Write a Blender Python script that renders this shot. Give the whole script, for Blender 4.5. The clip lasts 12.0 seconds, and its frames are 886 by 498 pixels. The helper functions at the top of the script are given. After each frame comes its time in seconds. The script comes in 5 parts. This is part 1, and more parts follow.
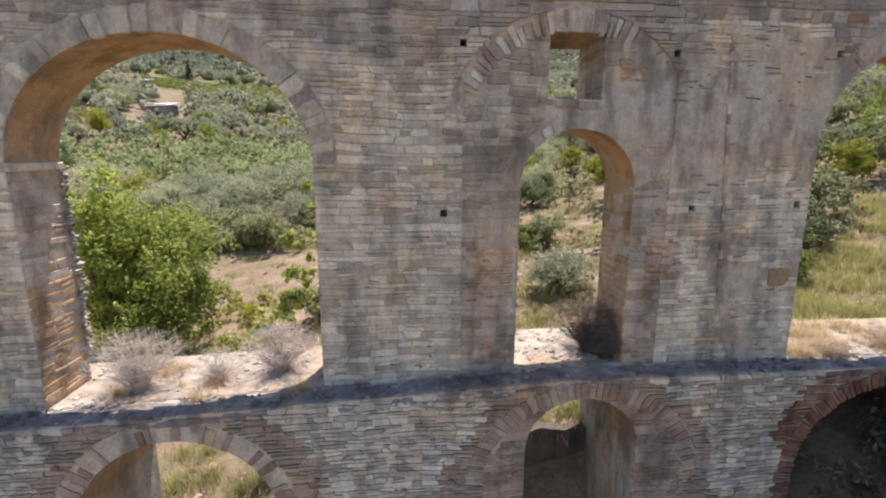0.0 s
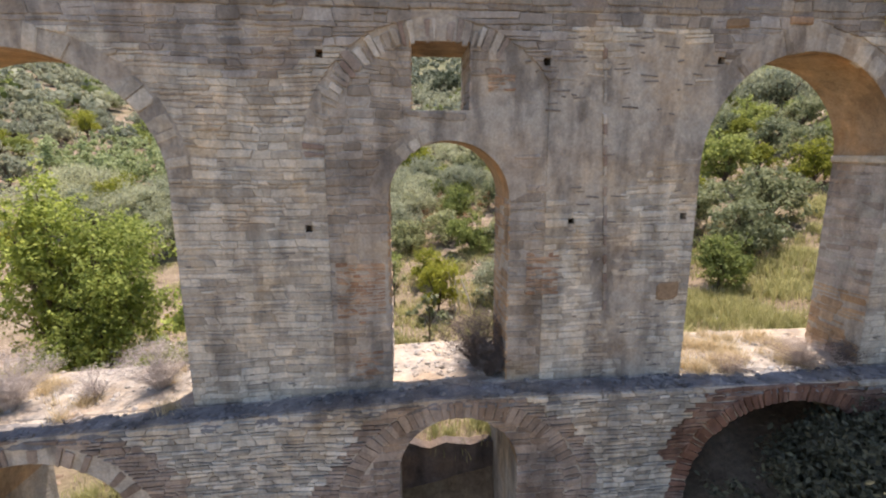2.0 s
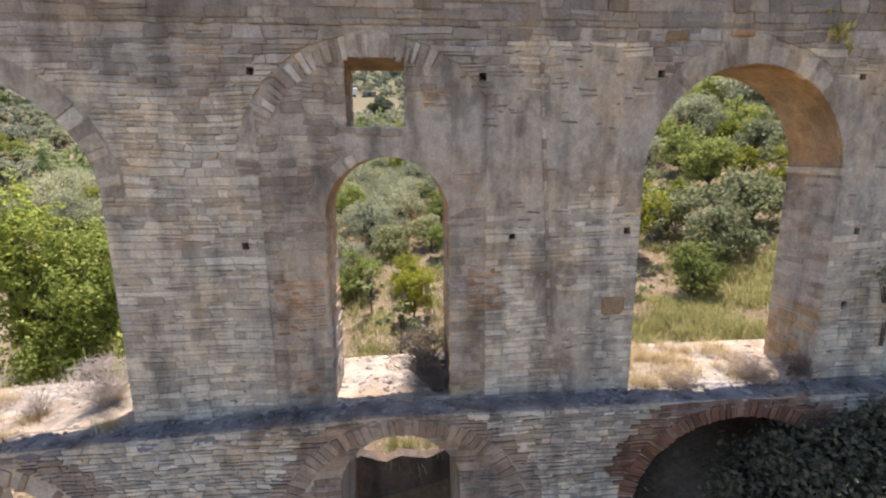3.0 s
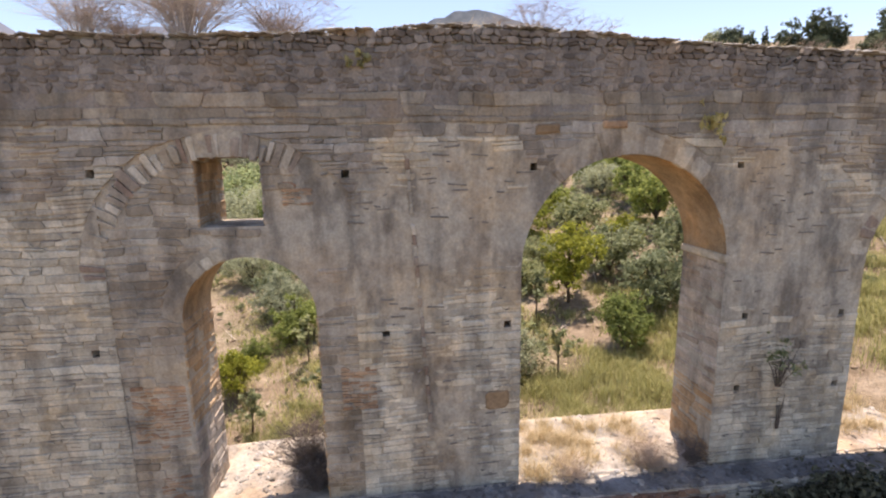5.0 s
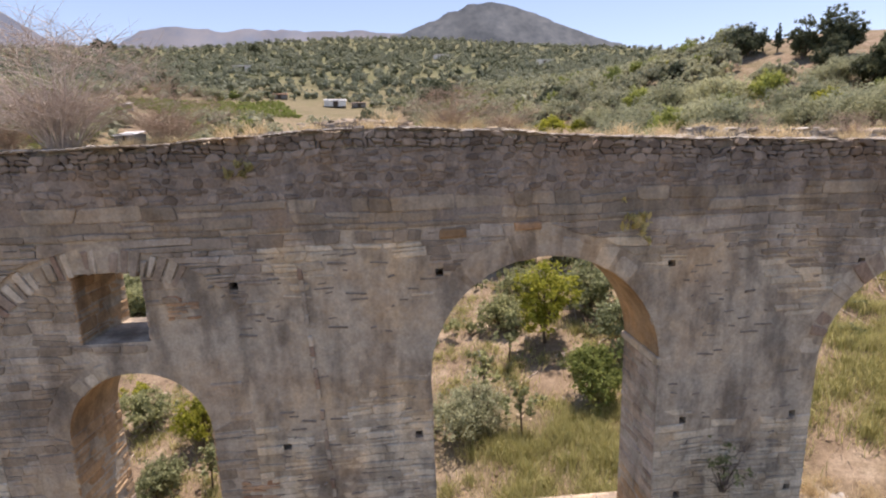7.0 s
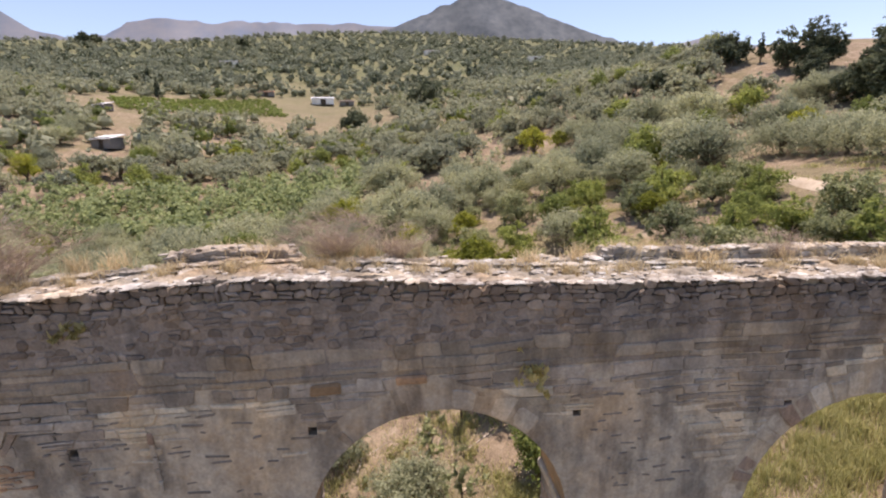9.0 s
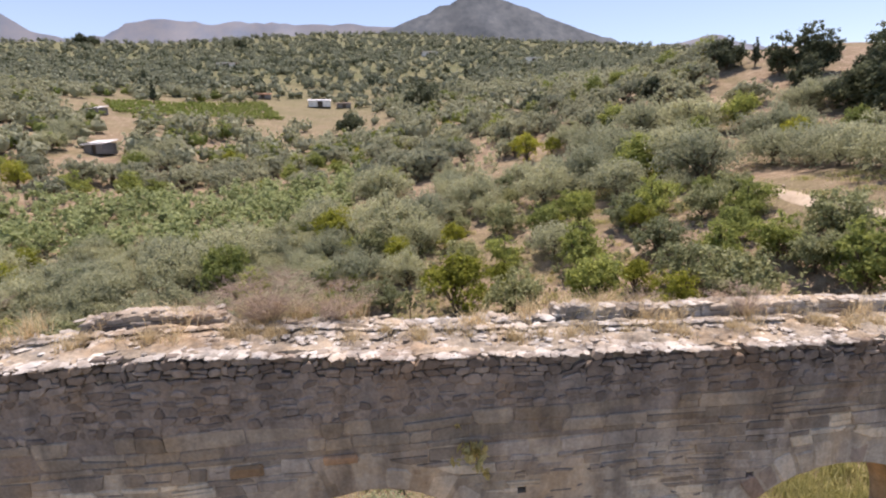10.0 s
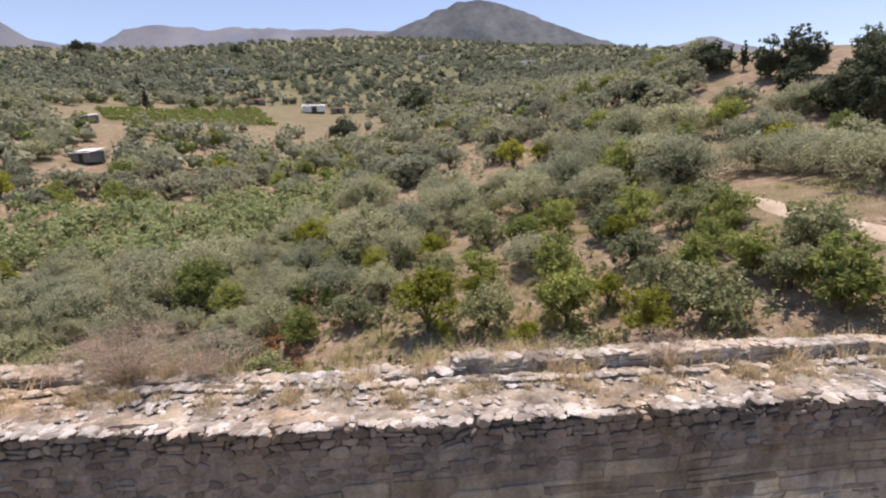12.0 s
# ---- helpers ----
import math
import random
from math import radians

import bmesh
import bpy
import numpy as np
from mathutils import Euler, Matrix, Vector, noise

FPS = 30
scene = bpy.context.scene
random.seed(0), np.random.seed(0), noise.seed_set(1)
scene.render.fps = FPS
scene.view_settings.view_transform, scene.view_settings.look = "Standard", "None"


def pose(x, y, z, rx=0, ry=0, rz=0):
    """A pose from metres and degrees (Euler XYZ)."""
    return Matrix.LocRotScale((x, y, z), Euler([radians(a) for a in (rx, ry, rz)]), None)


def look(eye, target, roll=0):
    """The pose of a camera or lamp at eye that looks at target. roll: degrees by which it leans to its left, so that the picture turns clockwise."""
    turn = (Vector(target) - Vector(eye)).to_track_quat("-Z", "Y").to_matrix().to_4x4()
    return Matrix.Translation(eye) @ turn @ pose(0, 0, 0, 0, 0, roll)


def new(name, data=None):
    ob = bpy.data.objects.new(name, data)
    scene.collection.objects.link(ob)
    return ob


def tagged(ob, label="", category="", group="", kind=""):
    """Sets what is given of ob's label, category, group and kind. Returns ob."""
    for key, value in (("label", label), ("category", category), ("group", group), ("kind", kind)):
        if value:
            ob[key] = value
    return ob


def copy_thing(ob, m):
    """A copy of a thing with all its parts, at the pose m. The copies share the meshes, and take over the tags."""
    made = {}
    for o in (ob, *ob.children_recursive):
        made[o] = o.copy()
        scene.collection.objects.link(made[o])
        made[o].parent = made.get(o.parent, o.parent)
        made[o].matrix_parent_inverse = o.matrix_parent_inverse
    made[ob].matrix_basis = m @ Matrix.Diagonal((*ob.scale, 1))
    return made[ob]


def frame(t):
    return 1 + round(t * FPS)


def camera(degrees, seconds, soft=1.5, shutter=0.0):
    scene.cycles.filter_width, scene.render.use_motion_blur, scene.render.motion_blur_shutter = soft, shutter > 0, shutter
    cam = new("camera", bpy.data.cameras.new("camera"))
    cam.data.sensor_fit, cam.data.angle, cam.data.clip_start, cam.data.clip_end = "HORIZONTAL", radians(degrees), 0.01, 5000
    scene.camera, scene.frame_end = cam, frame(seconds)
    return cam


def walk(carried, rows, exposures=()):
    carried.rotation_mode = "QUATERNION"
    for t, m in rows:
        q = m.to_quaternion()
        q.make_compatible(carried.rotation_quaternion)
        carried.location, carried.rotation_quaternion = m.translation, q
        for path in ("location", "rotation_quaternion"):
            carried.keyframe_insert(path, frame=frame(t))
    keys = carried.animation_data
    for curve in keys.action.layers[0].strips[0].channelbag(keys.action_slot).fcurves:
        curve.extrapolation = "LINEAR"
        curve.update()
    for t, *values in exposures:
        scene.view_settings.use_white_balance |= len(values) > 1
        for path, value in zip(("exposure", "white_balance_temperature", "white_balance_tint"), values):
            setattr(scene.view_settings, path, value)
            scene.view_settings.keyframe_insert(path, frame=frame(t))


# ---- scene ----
cam = camera(87.0, 12.0, soft=2.1)
# seconds, eye x y z, yaw, pitch, roll
PATH = [
    (0.0, -0.844, -8.723, 4.717, -5.46, -10.89, -0.22),
    (0.5, -0.280, -8.660, 4.873, -5.65, -11.02, -0.09),
    (1.0, 0.383, -8.632, 4.978, -5.20, -11.12, 0.09),
    (1.5, 0.967, -8.611, 4.980, -3.97, -11.24, 0.29),
    (2.0, 1.731, -8.642, 5.007, -4.97, -11.22, 0.18),
    (2.5, 2.366, -8.635, 5.088, -4.64, -11.37, 0.35),
    (4.5, 4.651, -8.318, 6.429, -4.80, -10.63, 0.97),
    (5.0, 5.141, -8.129, 6.827, -6.34, -10.47, 1.01),
    (5.5, 5.685, -7.957, 7.252, -5.07, -10.80, 1.40),
    (6.0, 6.223, -7.795, 7.686, -5.48, -11.15, 1.43),
    (6.5, 6.659, -7.608, 8.078, -5.29, -11.30, 1.56),
    (7.0, 7.193, -7.394, 8.575, -4.50, -11.09, 1.81),
    (9.0, 9.087, -6.247, 10.658, -5.37, -11.79, 1.62),
    (9.5, 9.550, -5.926, 11.067, -6.07, -11.66, 1.53),
    (10.0, 10.090, -5.683, 11.445, -5.45, -11.77, 1.77),
    (10.5, 10.549, -5.522, 11.652, -6.05, -11.79, 1.78),
    (11.0, 10.958, -5.406, 11.823, -5.02, -11.71, 2.16),
    (11.5, 11.329, -5.223, 11.852, -5.13, -11.59, 2.21),
    (12.0, 11.797, -5.014, 11.849, -5.64, -11.40, 2.23),
]
walk(cam, [(t, pose(x, y, z, 90 + pitch, roll, yaw)) for t, x, y, z, yaw, pitch, roll in PATH],
     [(0.0, 1.25, 6900, 20), (2.5, 1.37, 6900, 21), (4.5, 1.43, 7150, 22), (6.5, 1.07, 7250, 25), (9.0, 1.03, 7200, 25), (10.5, 0.99, 7150, 25), (12.0, 0.87, 7100, 25)])

# ---- light ----
TO_SUN = Vector((0.10, 0.235, 0.966)).normalized()
world = bpy.data.worlds.new("world")
scene.world = world
world.use_nodes = True
wn = world.node_tree.nodes
sky = wn.new("ShaderNodeTexSky")
sky.sky_type = "NISHITA"
sky.sun_disc = False
sky.sun_elevation = math.asin(TO_SUN.z)
sky.sun_rotation = math.atan2(TO_SUN.x, TO_SUN.y)
sky.air_density, sky.dust_density, sky.ozone_density = 1.0, 0.4, 1.8
wn["Background"].inputs["Strength"].default_value = 0.096
world.node_tree.links.new(sky.outputs[0], wn["Background"].inputs[0])
sun = new("sun", bpy.data.lights.new("sun", "SUN"))
sun.data.energy, sun.data.angle, sun.data.color = 3.35, radians(0.5), (1.0, 0.955, 0.88)
sun.matrix_basis = look((0, 0, 60), Vector((0, 0, 60)) - TO_SUN)


# ---- materials ----
def material(name):
    m = bpy.data.materials.new(name)
    m.use_nodes = True
    return m, m.node_tree.nodes, m.node_tree.links, m.node_tree.nodes["Principled BSDF"]


def ramp(nodes, stops, mode="LINEAR"):
    r = nodes.new("ShaderNodeValToRGB")
    r.color_ramp.interpolation = mode
    while len(r.color_ramp.elements) < len(stops):
        r.color_ramp.elements.new(0.5)
    for e, (at, c) in zip(r.color_ramp.elements, stops):
        e.position = at
        e.color = (*c, 1) if len(c) == 3 else (c[0], c[0], c[0], 1)
    return r


def noise_node(nodes, links, scale, detail=5, rough=0.55, stretch=(1, 1, 1), space="Object"):
    tc, mp, n = nodes.new("ShaderNodeTexCoord"), nodes.new("ShaderNodeMapping"), nodes.new("ShaderNodeTexNoise")
    mp.inputs["Scale"].default_value = stretch
    n.inputs["Scale"].default_value, n.inputs["Detail"].default_value, n.inputs["Roughness"].default_value = scale, detail, rough
    links.new(tc.outputs[space], mp.inputs[0])
    links.new(mp.outputs[0], n.inputs["Vector"])
    return n


def mix(nodes, links, kind, fac, a, b):
    m = nodes.new("ShaderNodeMix")
    m.data_type, m.blend_type = "RGBA", kind
    for socket, v in ((m.inputs["Factor"], fac), (m.inputs[6], a), (m.inputs[7], b)):
        if hasattr(v, "is_linked"):
            links.new(v, socket)
        elif isinstance(v, (int, float)):
            socket.default_value = v
        else:
            socket.default_value = (*v, 1)
    return m.outputs[2]


def masonry(name, dark, mid, light, spread=0.5, rust=0.25, stain=0.55, bump=0.5, per="island", warm=(0.30, 0.19, 0.11)):
    """Weathered stone: each piece has its own tone; grain, lichen, rust-brown patches and dark water streaks."""
    m, n, l, b = material(name)
    if per == "object":
        pick = n.new("ShaderNodeObjectInfo").outputs["Random"]
    else:
        pick = n.new("ShaderNodeNewGeometry").outputs["Random Per Island"]
    tone = ramp(n, [(0.0, dark), (0.45, mid), (1.0, light)])
    l.new(pick, tone.inputs[0])
    big = noise_node(n, l, 0.55, 6, 0.6)
    c = mix(n, l, "MIX", spread, mid, tone.outputs[0])
    br = ramp(n, [(0.50, (0, 0, 0)), (0.72, (1, 1, 1))])
    l.new(big.outputs["Fac"], br.inputs[0])
    sc = n.new("ShaderNodeMath")
    sc.operation = "MULTIPLY"
    sc.inputs[1].default_value = rust
    l.new(br.outputs[0], sc.inputs[0])
    c = mix(n, l, "MIX", sc.outputs[0], c, warm)
    streak = noise_node(n, l, 1.0, 4.5, 0.62, (1.5, 1.5, 0.55))
    sr = ramp(n, [(0.42, (1.10, 1.09, 1.08)), (0.50, (1.0, 1.0, 1.0)), (0.60, (1 - stain * 0.6, 1 - stain * 0.6, 1 - stain * 0.58)), (0.75, (1 - stain, 1 - stain, 1 - stain * 0.96))])
    l.new(streak.outputs["Fac"], sr.inputs[0])
    c = mix(n, l, "MULTIPLY", 1.0, c, sr.outputs[0])
    drip = noise_node(n, l, 1.0, 5, 0.6, (2.8, 2.8, 0.2))
    dr = ramp(n, [(0.34, (1.16, 1.15, 1.13)), (0.47, (1.0, 1.0, 1.0)), (0.55, (1.0, 1.0, 1.0)), (0.68, (0.80, 0.79, 0.78))])
    l.new(drip.outputs["Fac"], dr.inputs[0])
    c = mix(n, l, "MULTIPLY", 1.0, c, dr.outputs[0])
    blot = noise_node(n, l, 3.1, 8, 0.7)
    bl = ramp(n, [(0.32, (0.74, 0.73, 0.72)), (0.5, (1.0, 1.0, 1.0)), (0.68, (1.22, 1.21, 1.19))])
    l.new(blot.outputs["Fac"], bl.inputs[0])
    c = mix(n, l, "MULTIPLY", 1.0, c, bl.outputs[0])
    hue = noise_node(n, l, 0.8, 7, 0.7)
    hr = ramp(n, [(0.36, (0.95, 1.0, 1.05)), (0.5, (1.0, 1.0, 1.0)), (0.64, (1.09, 0.99, 0.86))])
    l.new(hue.outputs["Fac"], hr.inputs[0])
    c = mix(n, l, "MULTIPLY", 1.0, c, hr.outputs[0])
    fine = noise_node(n, l, 22, 4, 0.6)
    fr = ramp(n, [(0.25, (0.78,) * 3), (0.75, (1.16,) * 3)])
    l.new(fine.outputs["Fac"], fr.inputs[0])
    c = mix(n, l, "MULTIPLY", 1.0, c, fr.outputs[0])
    l.new(c, b.inputs["Base Color"])
    b.inputs["Roughness"].default_value = 0.92
    b.inputs["Specular IOR Level"].default_value = 0.2
    bp = n.new("ShaderNodeBump")
    bp.inputs["Strength"].default_value, bp.inputs["Distance"].default_value = bump, 0.03
    mid_n = noise_node(n, l, 11, 4, 0.55)
    l.new(mid_n.outputs["Fac"], bp.inputs["Height"])
    l.new(bp.outputs[0], b.inputs["Normal"])
    return m


def foliage(name, dark, light, glow=0.3, rough=0.6):
    m, n, l, b = material(name)
    geo = n.new("ShaderNodeNewGeometry")
    obj = n.new("ShaderNodeObjectInfo")
    tone = ramp(n, [(0.0, dark), (1.0, light)])
    l.new(geo.outputs["Random Per Island"], tone.inputs[0])
    vary = ramp(n, [(0.0, (0.75, 0.78, 0.75)), (1.0, (1.25, 1.2, 1.05))])
    l.new(obj.outputs["Random"], vary.inputs[0])
    c = mix(n, l, "MULTIPLY", 1.0, tone.outputs[0], vary.outputs[0])
    l.new(c, b.inputs["Base Color"])
    b.inputs["Roughness"].default_value = rough
    b.inputs["Specular IOR Level"].default_value = 0.12
    tr = n.new("ShaderNodeBsdfTranslucent")
    l.new(c, tr.inputs[0])
    mx = n.new("ShaderNodeMixShader")
    mx.inputs[0].default_value = glow
    l.new(b.outputs[0], mx.inputs[1])
    l.new(tr.outputs[0], mx.inputs[2])
    l.new(mx.outputs[0], n["Material Output"].inputs[0])
    return m


def plain(name, a, c, scale=9, rough=0.9, bump=0.3, stretch=(1, 1, 1)):
    m, n, l, b = material(name)
    t = noise_node(n, l, scale, 8, 0.65, stretch)
    r = ramp(n, [(0.3, a), (0.7, c)])
    l.new(t.outputs["Fac"], r.inputs[0])
    big = noise_node(n, l, scale * 0.09, 4)
    r2 = ramp(n, [(0.3, (0.78,) * 3), (0.7, (1.15,) * 3)])
    l.new(big.outputs["Fac"], r2.inputs[0])
    l.new(mix(n, l, "MULTIPLY", 1.0, r.outputs[0], r2.outputs[0]), b.inputs["Base Color"])
    b.inputs["Roughness"].default_value = rough
    b.inputs["Specular IOR Level"].default_value = 0.25
    bp = n.new("ShaderNodeBump")
    bp.inputs["Strength"].default_value, bp.inputs["Distance"].default_value = bump, 0.02
    l.new(t.outputs["Fac"], bp.inputs["Height"])
    l.new(bp.outputs[0], b.inputs["Normal"])
    return m


def soil():
    """Dry ochre soil with straw, weeds and green patches."""
    m, n, l, b = material("dry_soil")
    a = noise_node(n, l, 0.9, 8, 0.65)
    base = ramp(n, [(0.25, (0.13, 0.096, 0.066)), (0.5, (0.255, 0.195, 0.135)), (0.75, (0.41, 0.335, 0.25))])
    l.new(a.outputs["Fac"], base.inputs[0])
    g = noise_node(n, l, 0.11, 6, 0.6)
    gr = ramp(n, [(0.47, (0, 0, 0)), (0.62, (0.8, 0.8, 0.8))])
    l.new(g.outputs["Fac"], gr.inputs[0])
    weeds = noise_node(n, l, 2.2, 8, 0.7)
    wr = ramp(n, [(0.3, (0.10, 0.095, 0.05)), (0.7, (0.27, 0.225, 0.135))])
    l.new(weeds.outputs["Fac"], wr.inputs[0])
    c = mix(n, l, "MIX", gr.outputs[0], base.outputs[0], wr.outputs[0])
    far = n.new("ShaderNodeSeparateXYZ")
    tc = n.new("ShaderNodeTexCoord")
    l.new(tc.outputs["Object"], far.inputs[0])
    scrub = n.new("ShaderNodeMapRange")
    scrub.inputs["From Min"].default_value, scrub.inputs["From Max"].default_value = 95, 300
    scrub.inputs["To Max"].default_value = 0.92
    l.new(far.outputs["Y"], scrub.inputs["Value"])
    patch = noise_node(n, l, 0.05, 8, 0.7)
    pr = ramp(n, [(0.35, (0.10, 0.122, 0.06)), (0.65, (0.20, 0.19, 0.105))])
    l.new(patch.outputs["Fac"], pr.inputs[0])
    c = mix(n, l, "MIX", scrub.outputs[0], c, pr.outputs[0])
    f = noise_node(n, l, 9, 8, 0.75)
    fr = ramp(n, [(0.3, (0.55,) * 3), (0.7, (1.28,) * 3)])
    l.new(f.outputs["Fac"], fr.inputs[0])
    l.new(mix(n, l, "MULTIPLY", 1.0, c, fr.outputs[0]), b.inputs["Base Color"])
    b.inputs["Roughness"].default_value = 1.0
    b.inputs["Specular IOR Level"].default_value = 0.1
    bp = n.new("ShaderNodeBump")
    bp.inputs["Strength"].default_value, bp.inputs["Distance"].default_value = 0.7, 0.08
    l.new(f.outputs["Fac"], bp.inputs["Height"])
    l.new(bp.outputs[0], b.inputs["Normal"])
    return m


M_SOIL = soil()
M_CORE = masonry("lime_mortar_rubble", (0.335, 0.292, 0.233), (0.412, 0.362, 0.292), (0.468, 0.416, 0.336), 0.4, 0.4, 0.62, 0.9)
M_STONE = masonry("grey_coursed_stone", (0.296, 0.262, 0.211), (0.479, 0.421, 0.329), (0.632, 0.564, 0.450), 0.8, 0.4, 0.42, 0.6)
M_BLOCK = masonry("grey_stone_block", (0.296, 0.262, 0.211), (0.479, 0.421, 0.329), (0.632, 0.564, 0.450), 0.8, 0.4, 0.42, 0.6, "object")
M_COOL = masonry("cool_grey_stone", (0.245, 0.223, 0.184), (0.418, 0.381, 0.310), (0.592, 0.544, 0.450), 0.9, 0.3, 0.45, 0.5)
M_RUBBLE = masonry("dark_rubble_stone", (0.13, 0.107, 0.089), (0.205, 0.172, 0.145), (0.325, 0.28, 0.238), 0.75, 0.4, 0.4, 0.6)
M_TOP = masonry("sunbleached_rubble", (0.15, 0.12, 0.085), (0.265, 0.225, 0.17), (0.385, 0.342, 0.28), 0.9, 0.35, 0.5, 0.9)
M_WARM = masonry("warm_jamb_stone", (0.27, 0.21, 0.16), (0.40, 0.33, 0.265), (0.50, 0.43, 0.36), 0.8, 0.6, 0.45, 0.6, warm=(0.44, 0.26, 0.13))
M_VOUS = masonry("pale_voussoir_stone", (0.27, 0.195, 0.155), (0.36, 0.315, 0.253), (0.55, 0.495, 0.41), 0.95, 0.2, 0.35, 0.4, "object")
M_BRICK = masonry("old_red_brick", (0.27, 0.155, 0.098), (0.38, 0.25, 0.16), (0.47, 0.34, 0.235), 0.9, 0.2, 0.4, 0.4)
M_SOFFIT = masonry("ochre_soffit_plaster", (0.28, 0.19, 0.112), (0.40, 0.28, 0.172), (0.48, 0.35, 0.225), 0.5, 0.5, 0.45, 0.7, warm=(0.40, 0.22, 0.09))
M_BAND = masonry("stained_band_stone", (0.184, 0.152, 0.119), (0.275, 0.232, 0.180), (0.388, 0.332, 0.261), 0.7, 0.45, 0.5, 0.6)
# Rubble colour darkened to hold the shade inside the lower arches.
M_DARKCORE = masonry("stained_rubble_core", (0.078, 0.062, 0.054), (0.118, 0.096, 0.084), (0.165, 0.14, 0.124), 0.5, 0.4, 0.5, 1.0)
M_PARAPET = masonry("grey_parapet_mortar", (0.165, 0.138, 0.116), (0.232, 0.198, 0.169), (0.295, 0.257, 0.222), 0.5, 0.35, 0.45, 1.0)
M_JOINTCHIP = plain("dark_slate_shard", (0.15, 0.128, 0.106), (0.29, 0.25, 0.21), 12, 0.95, 0.4)
M_DAMPBRICK = masonry("damp_dark_red_brick", (0.10, 0.052, 0.036), (0.17, 0.092, 0.064), (0.25, 0.15, 0.11), 0.9, 0.2, 0.45, 0.5, "object")
M_DAMP = masonry("damp_red_stained_stone", (0.11, 0.065, 0.048), (0.18, 0.11, 0.082), (0.27, 0.185, 0.14), 0.8, 0.3, 0.5, 0.6)
M_INFILL = masonry("brownish_infill_stone", (0.225, 0.188, 0.146), (0.34, 0.29, 0.23), (0.45, 0.39, 0.315), 0.8, 0.45, 0.45, 0.6)
M_BROWN = masonry("brown_stained_stone", (0.19, 0.145, 0.112), (0.28, 0.22, 0.172), (0.37, 0.30, 0.24), 0.8, 0.4, 0.45, 0.6)
M_DARKCOURSE = masonry("stained_coursed_stone", (0.20, 0.172, 0.14), (0.31, 0.27, 0.225), (0.42, 0.372, 0.315), 0.8, 0.4, 0.45, 0.6)
M_OCHRE = masonry("ochre_jamb_plaster", (0.30, 0.20, 0.115), (0.41, 0.28, 0.17), (0.50, 0.37, 0.24), 0.7, 0.6, 0.5, 0.8, warm=(0.42, 0.22, 0.09))
# Slab tone holds the wall's shade on the ledge as well as lichen.
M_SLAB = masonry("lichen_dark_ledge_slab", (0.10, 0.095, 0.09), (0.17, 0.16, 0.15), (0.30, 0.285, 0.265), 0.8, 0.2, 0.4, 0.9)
M_BACKWALL = masonry("rough_channel_wall", (0.28, 0.25, 0.21), (0.42, 0.385, 0.335), (0.55, 0.51, 0.455), 0.6, 0.4, 0.45, 1.0)
M_TOPSTONE = masonry("bleached_loose_stone", (0.20, 0.178, 0.15), (0.345, 0.318, 0.278), (0.50, 0.478, 0.44), 0.9, 0.25, 0.35, 0.8)
M_RUST = plain("rust_brown_stone", (0.20, 0.13, 0.075), (0.36, 0.245, 0.145), 9, 0.9, 0.5)
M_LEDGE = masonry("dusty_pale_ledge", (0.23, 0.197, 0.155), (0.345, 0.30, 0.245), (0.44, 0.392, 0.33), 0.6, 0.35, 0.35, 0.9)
M_BARK = plain("grey_brown_bark", (0.07, 0.05, 0.035), (0.19, 0.15, 0.11), 14, 0.95, 0.8, (1, 1, 0.25))
M_OLIVE = foliage("olive_leaves", (0.28, 0.30, 0.20), (0.47, 0.49, 0.35), 0.5)
# Far olive green shifted grey-blue: slight distance haze is in the leaf colour.
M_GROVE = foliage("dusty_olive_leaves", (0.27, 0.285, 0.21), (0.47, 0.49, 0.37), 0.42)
# Leaves kept dark: the shade at the wall's foot is in their colour.
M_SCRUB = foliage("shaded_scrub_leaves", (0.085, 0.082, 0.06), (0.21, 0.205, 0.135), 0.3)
M_CITRUS = foliage("citrus_leaves", (0.165, 0.21, 0.072), (0.40, 0.445, 0.15), 0.52)
M_LIME = foliage("yellow_green_leaves", (0.18, 0.205, 0.035), (0.42, 0.43, 0.085), 0.52)
M_LOQUAT = foliage("dark_glossy_leaves", (0.165, 0.19, 0.10), (0.42, 0.445, 0.265), 0.48, 0.42)
M_POPLAR = foliage("fresh_green_leaves", (0.16, 0.215, 0.052), (0.46, 0.52, 0.15), 0.45)
M_PINE = foliage("dark_conifer_needles", (0.06, 0.08, 0.055), (0.165, 0.19, 0.125), 0.35)
M_CANE = foliage("pale_green_cane_leaves", (0.26, 0.31, 0.14), (0.52, 0.57, 0.31), 0.5)
M_DRY = foliage("straw_grass_blades", (0.46, 0.36, 0.225), (0.74, 0.63, 0.45), 0.5, 0.8)
M_GRASS = foliage("mixed_meadow_blades", (0.24, 0.26, 0.10), (0.62, 0.57, 0.31), 0.5, 0.8)
M_LIMEDRY = foliage("yellowed_leaves", (0.34, 0.30, 0.12), (0.62, 0.55, 0.30), 0.45)
M_BRAMBLE = foliage("brown_dry_leaves", (0.16, 0.09, 0.05), (0.34, 0.22, 0.13), 0.25, 0.8)
M_VINE = foliage("vine_leaves", (0.21, 0.27, 0.08), (0.40, 0.46, 0.15), 0.5)
M_GREYWALL = plain("grey_block_wall", (0.15, 0.145, 0.14), (0.25, 0.235, 0.22), 5, 0.9, 0.3)
M_WHITEWALL = plain("whitewashed_wall", (0.66, 0.65, 0.62), (0.80, 0.79, 0.76), 4, 0.9, 0.2)
M_SHEET = plain("pale_sheet_roof", (0.62, 0.63, 0.64), (0.80, 0.80, 0.80), 6, 0.6, 0.2)
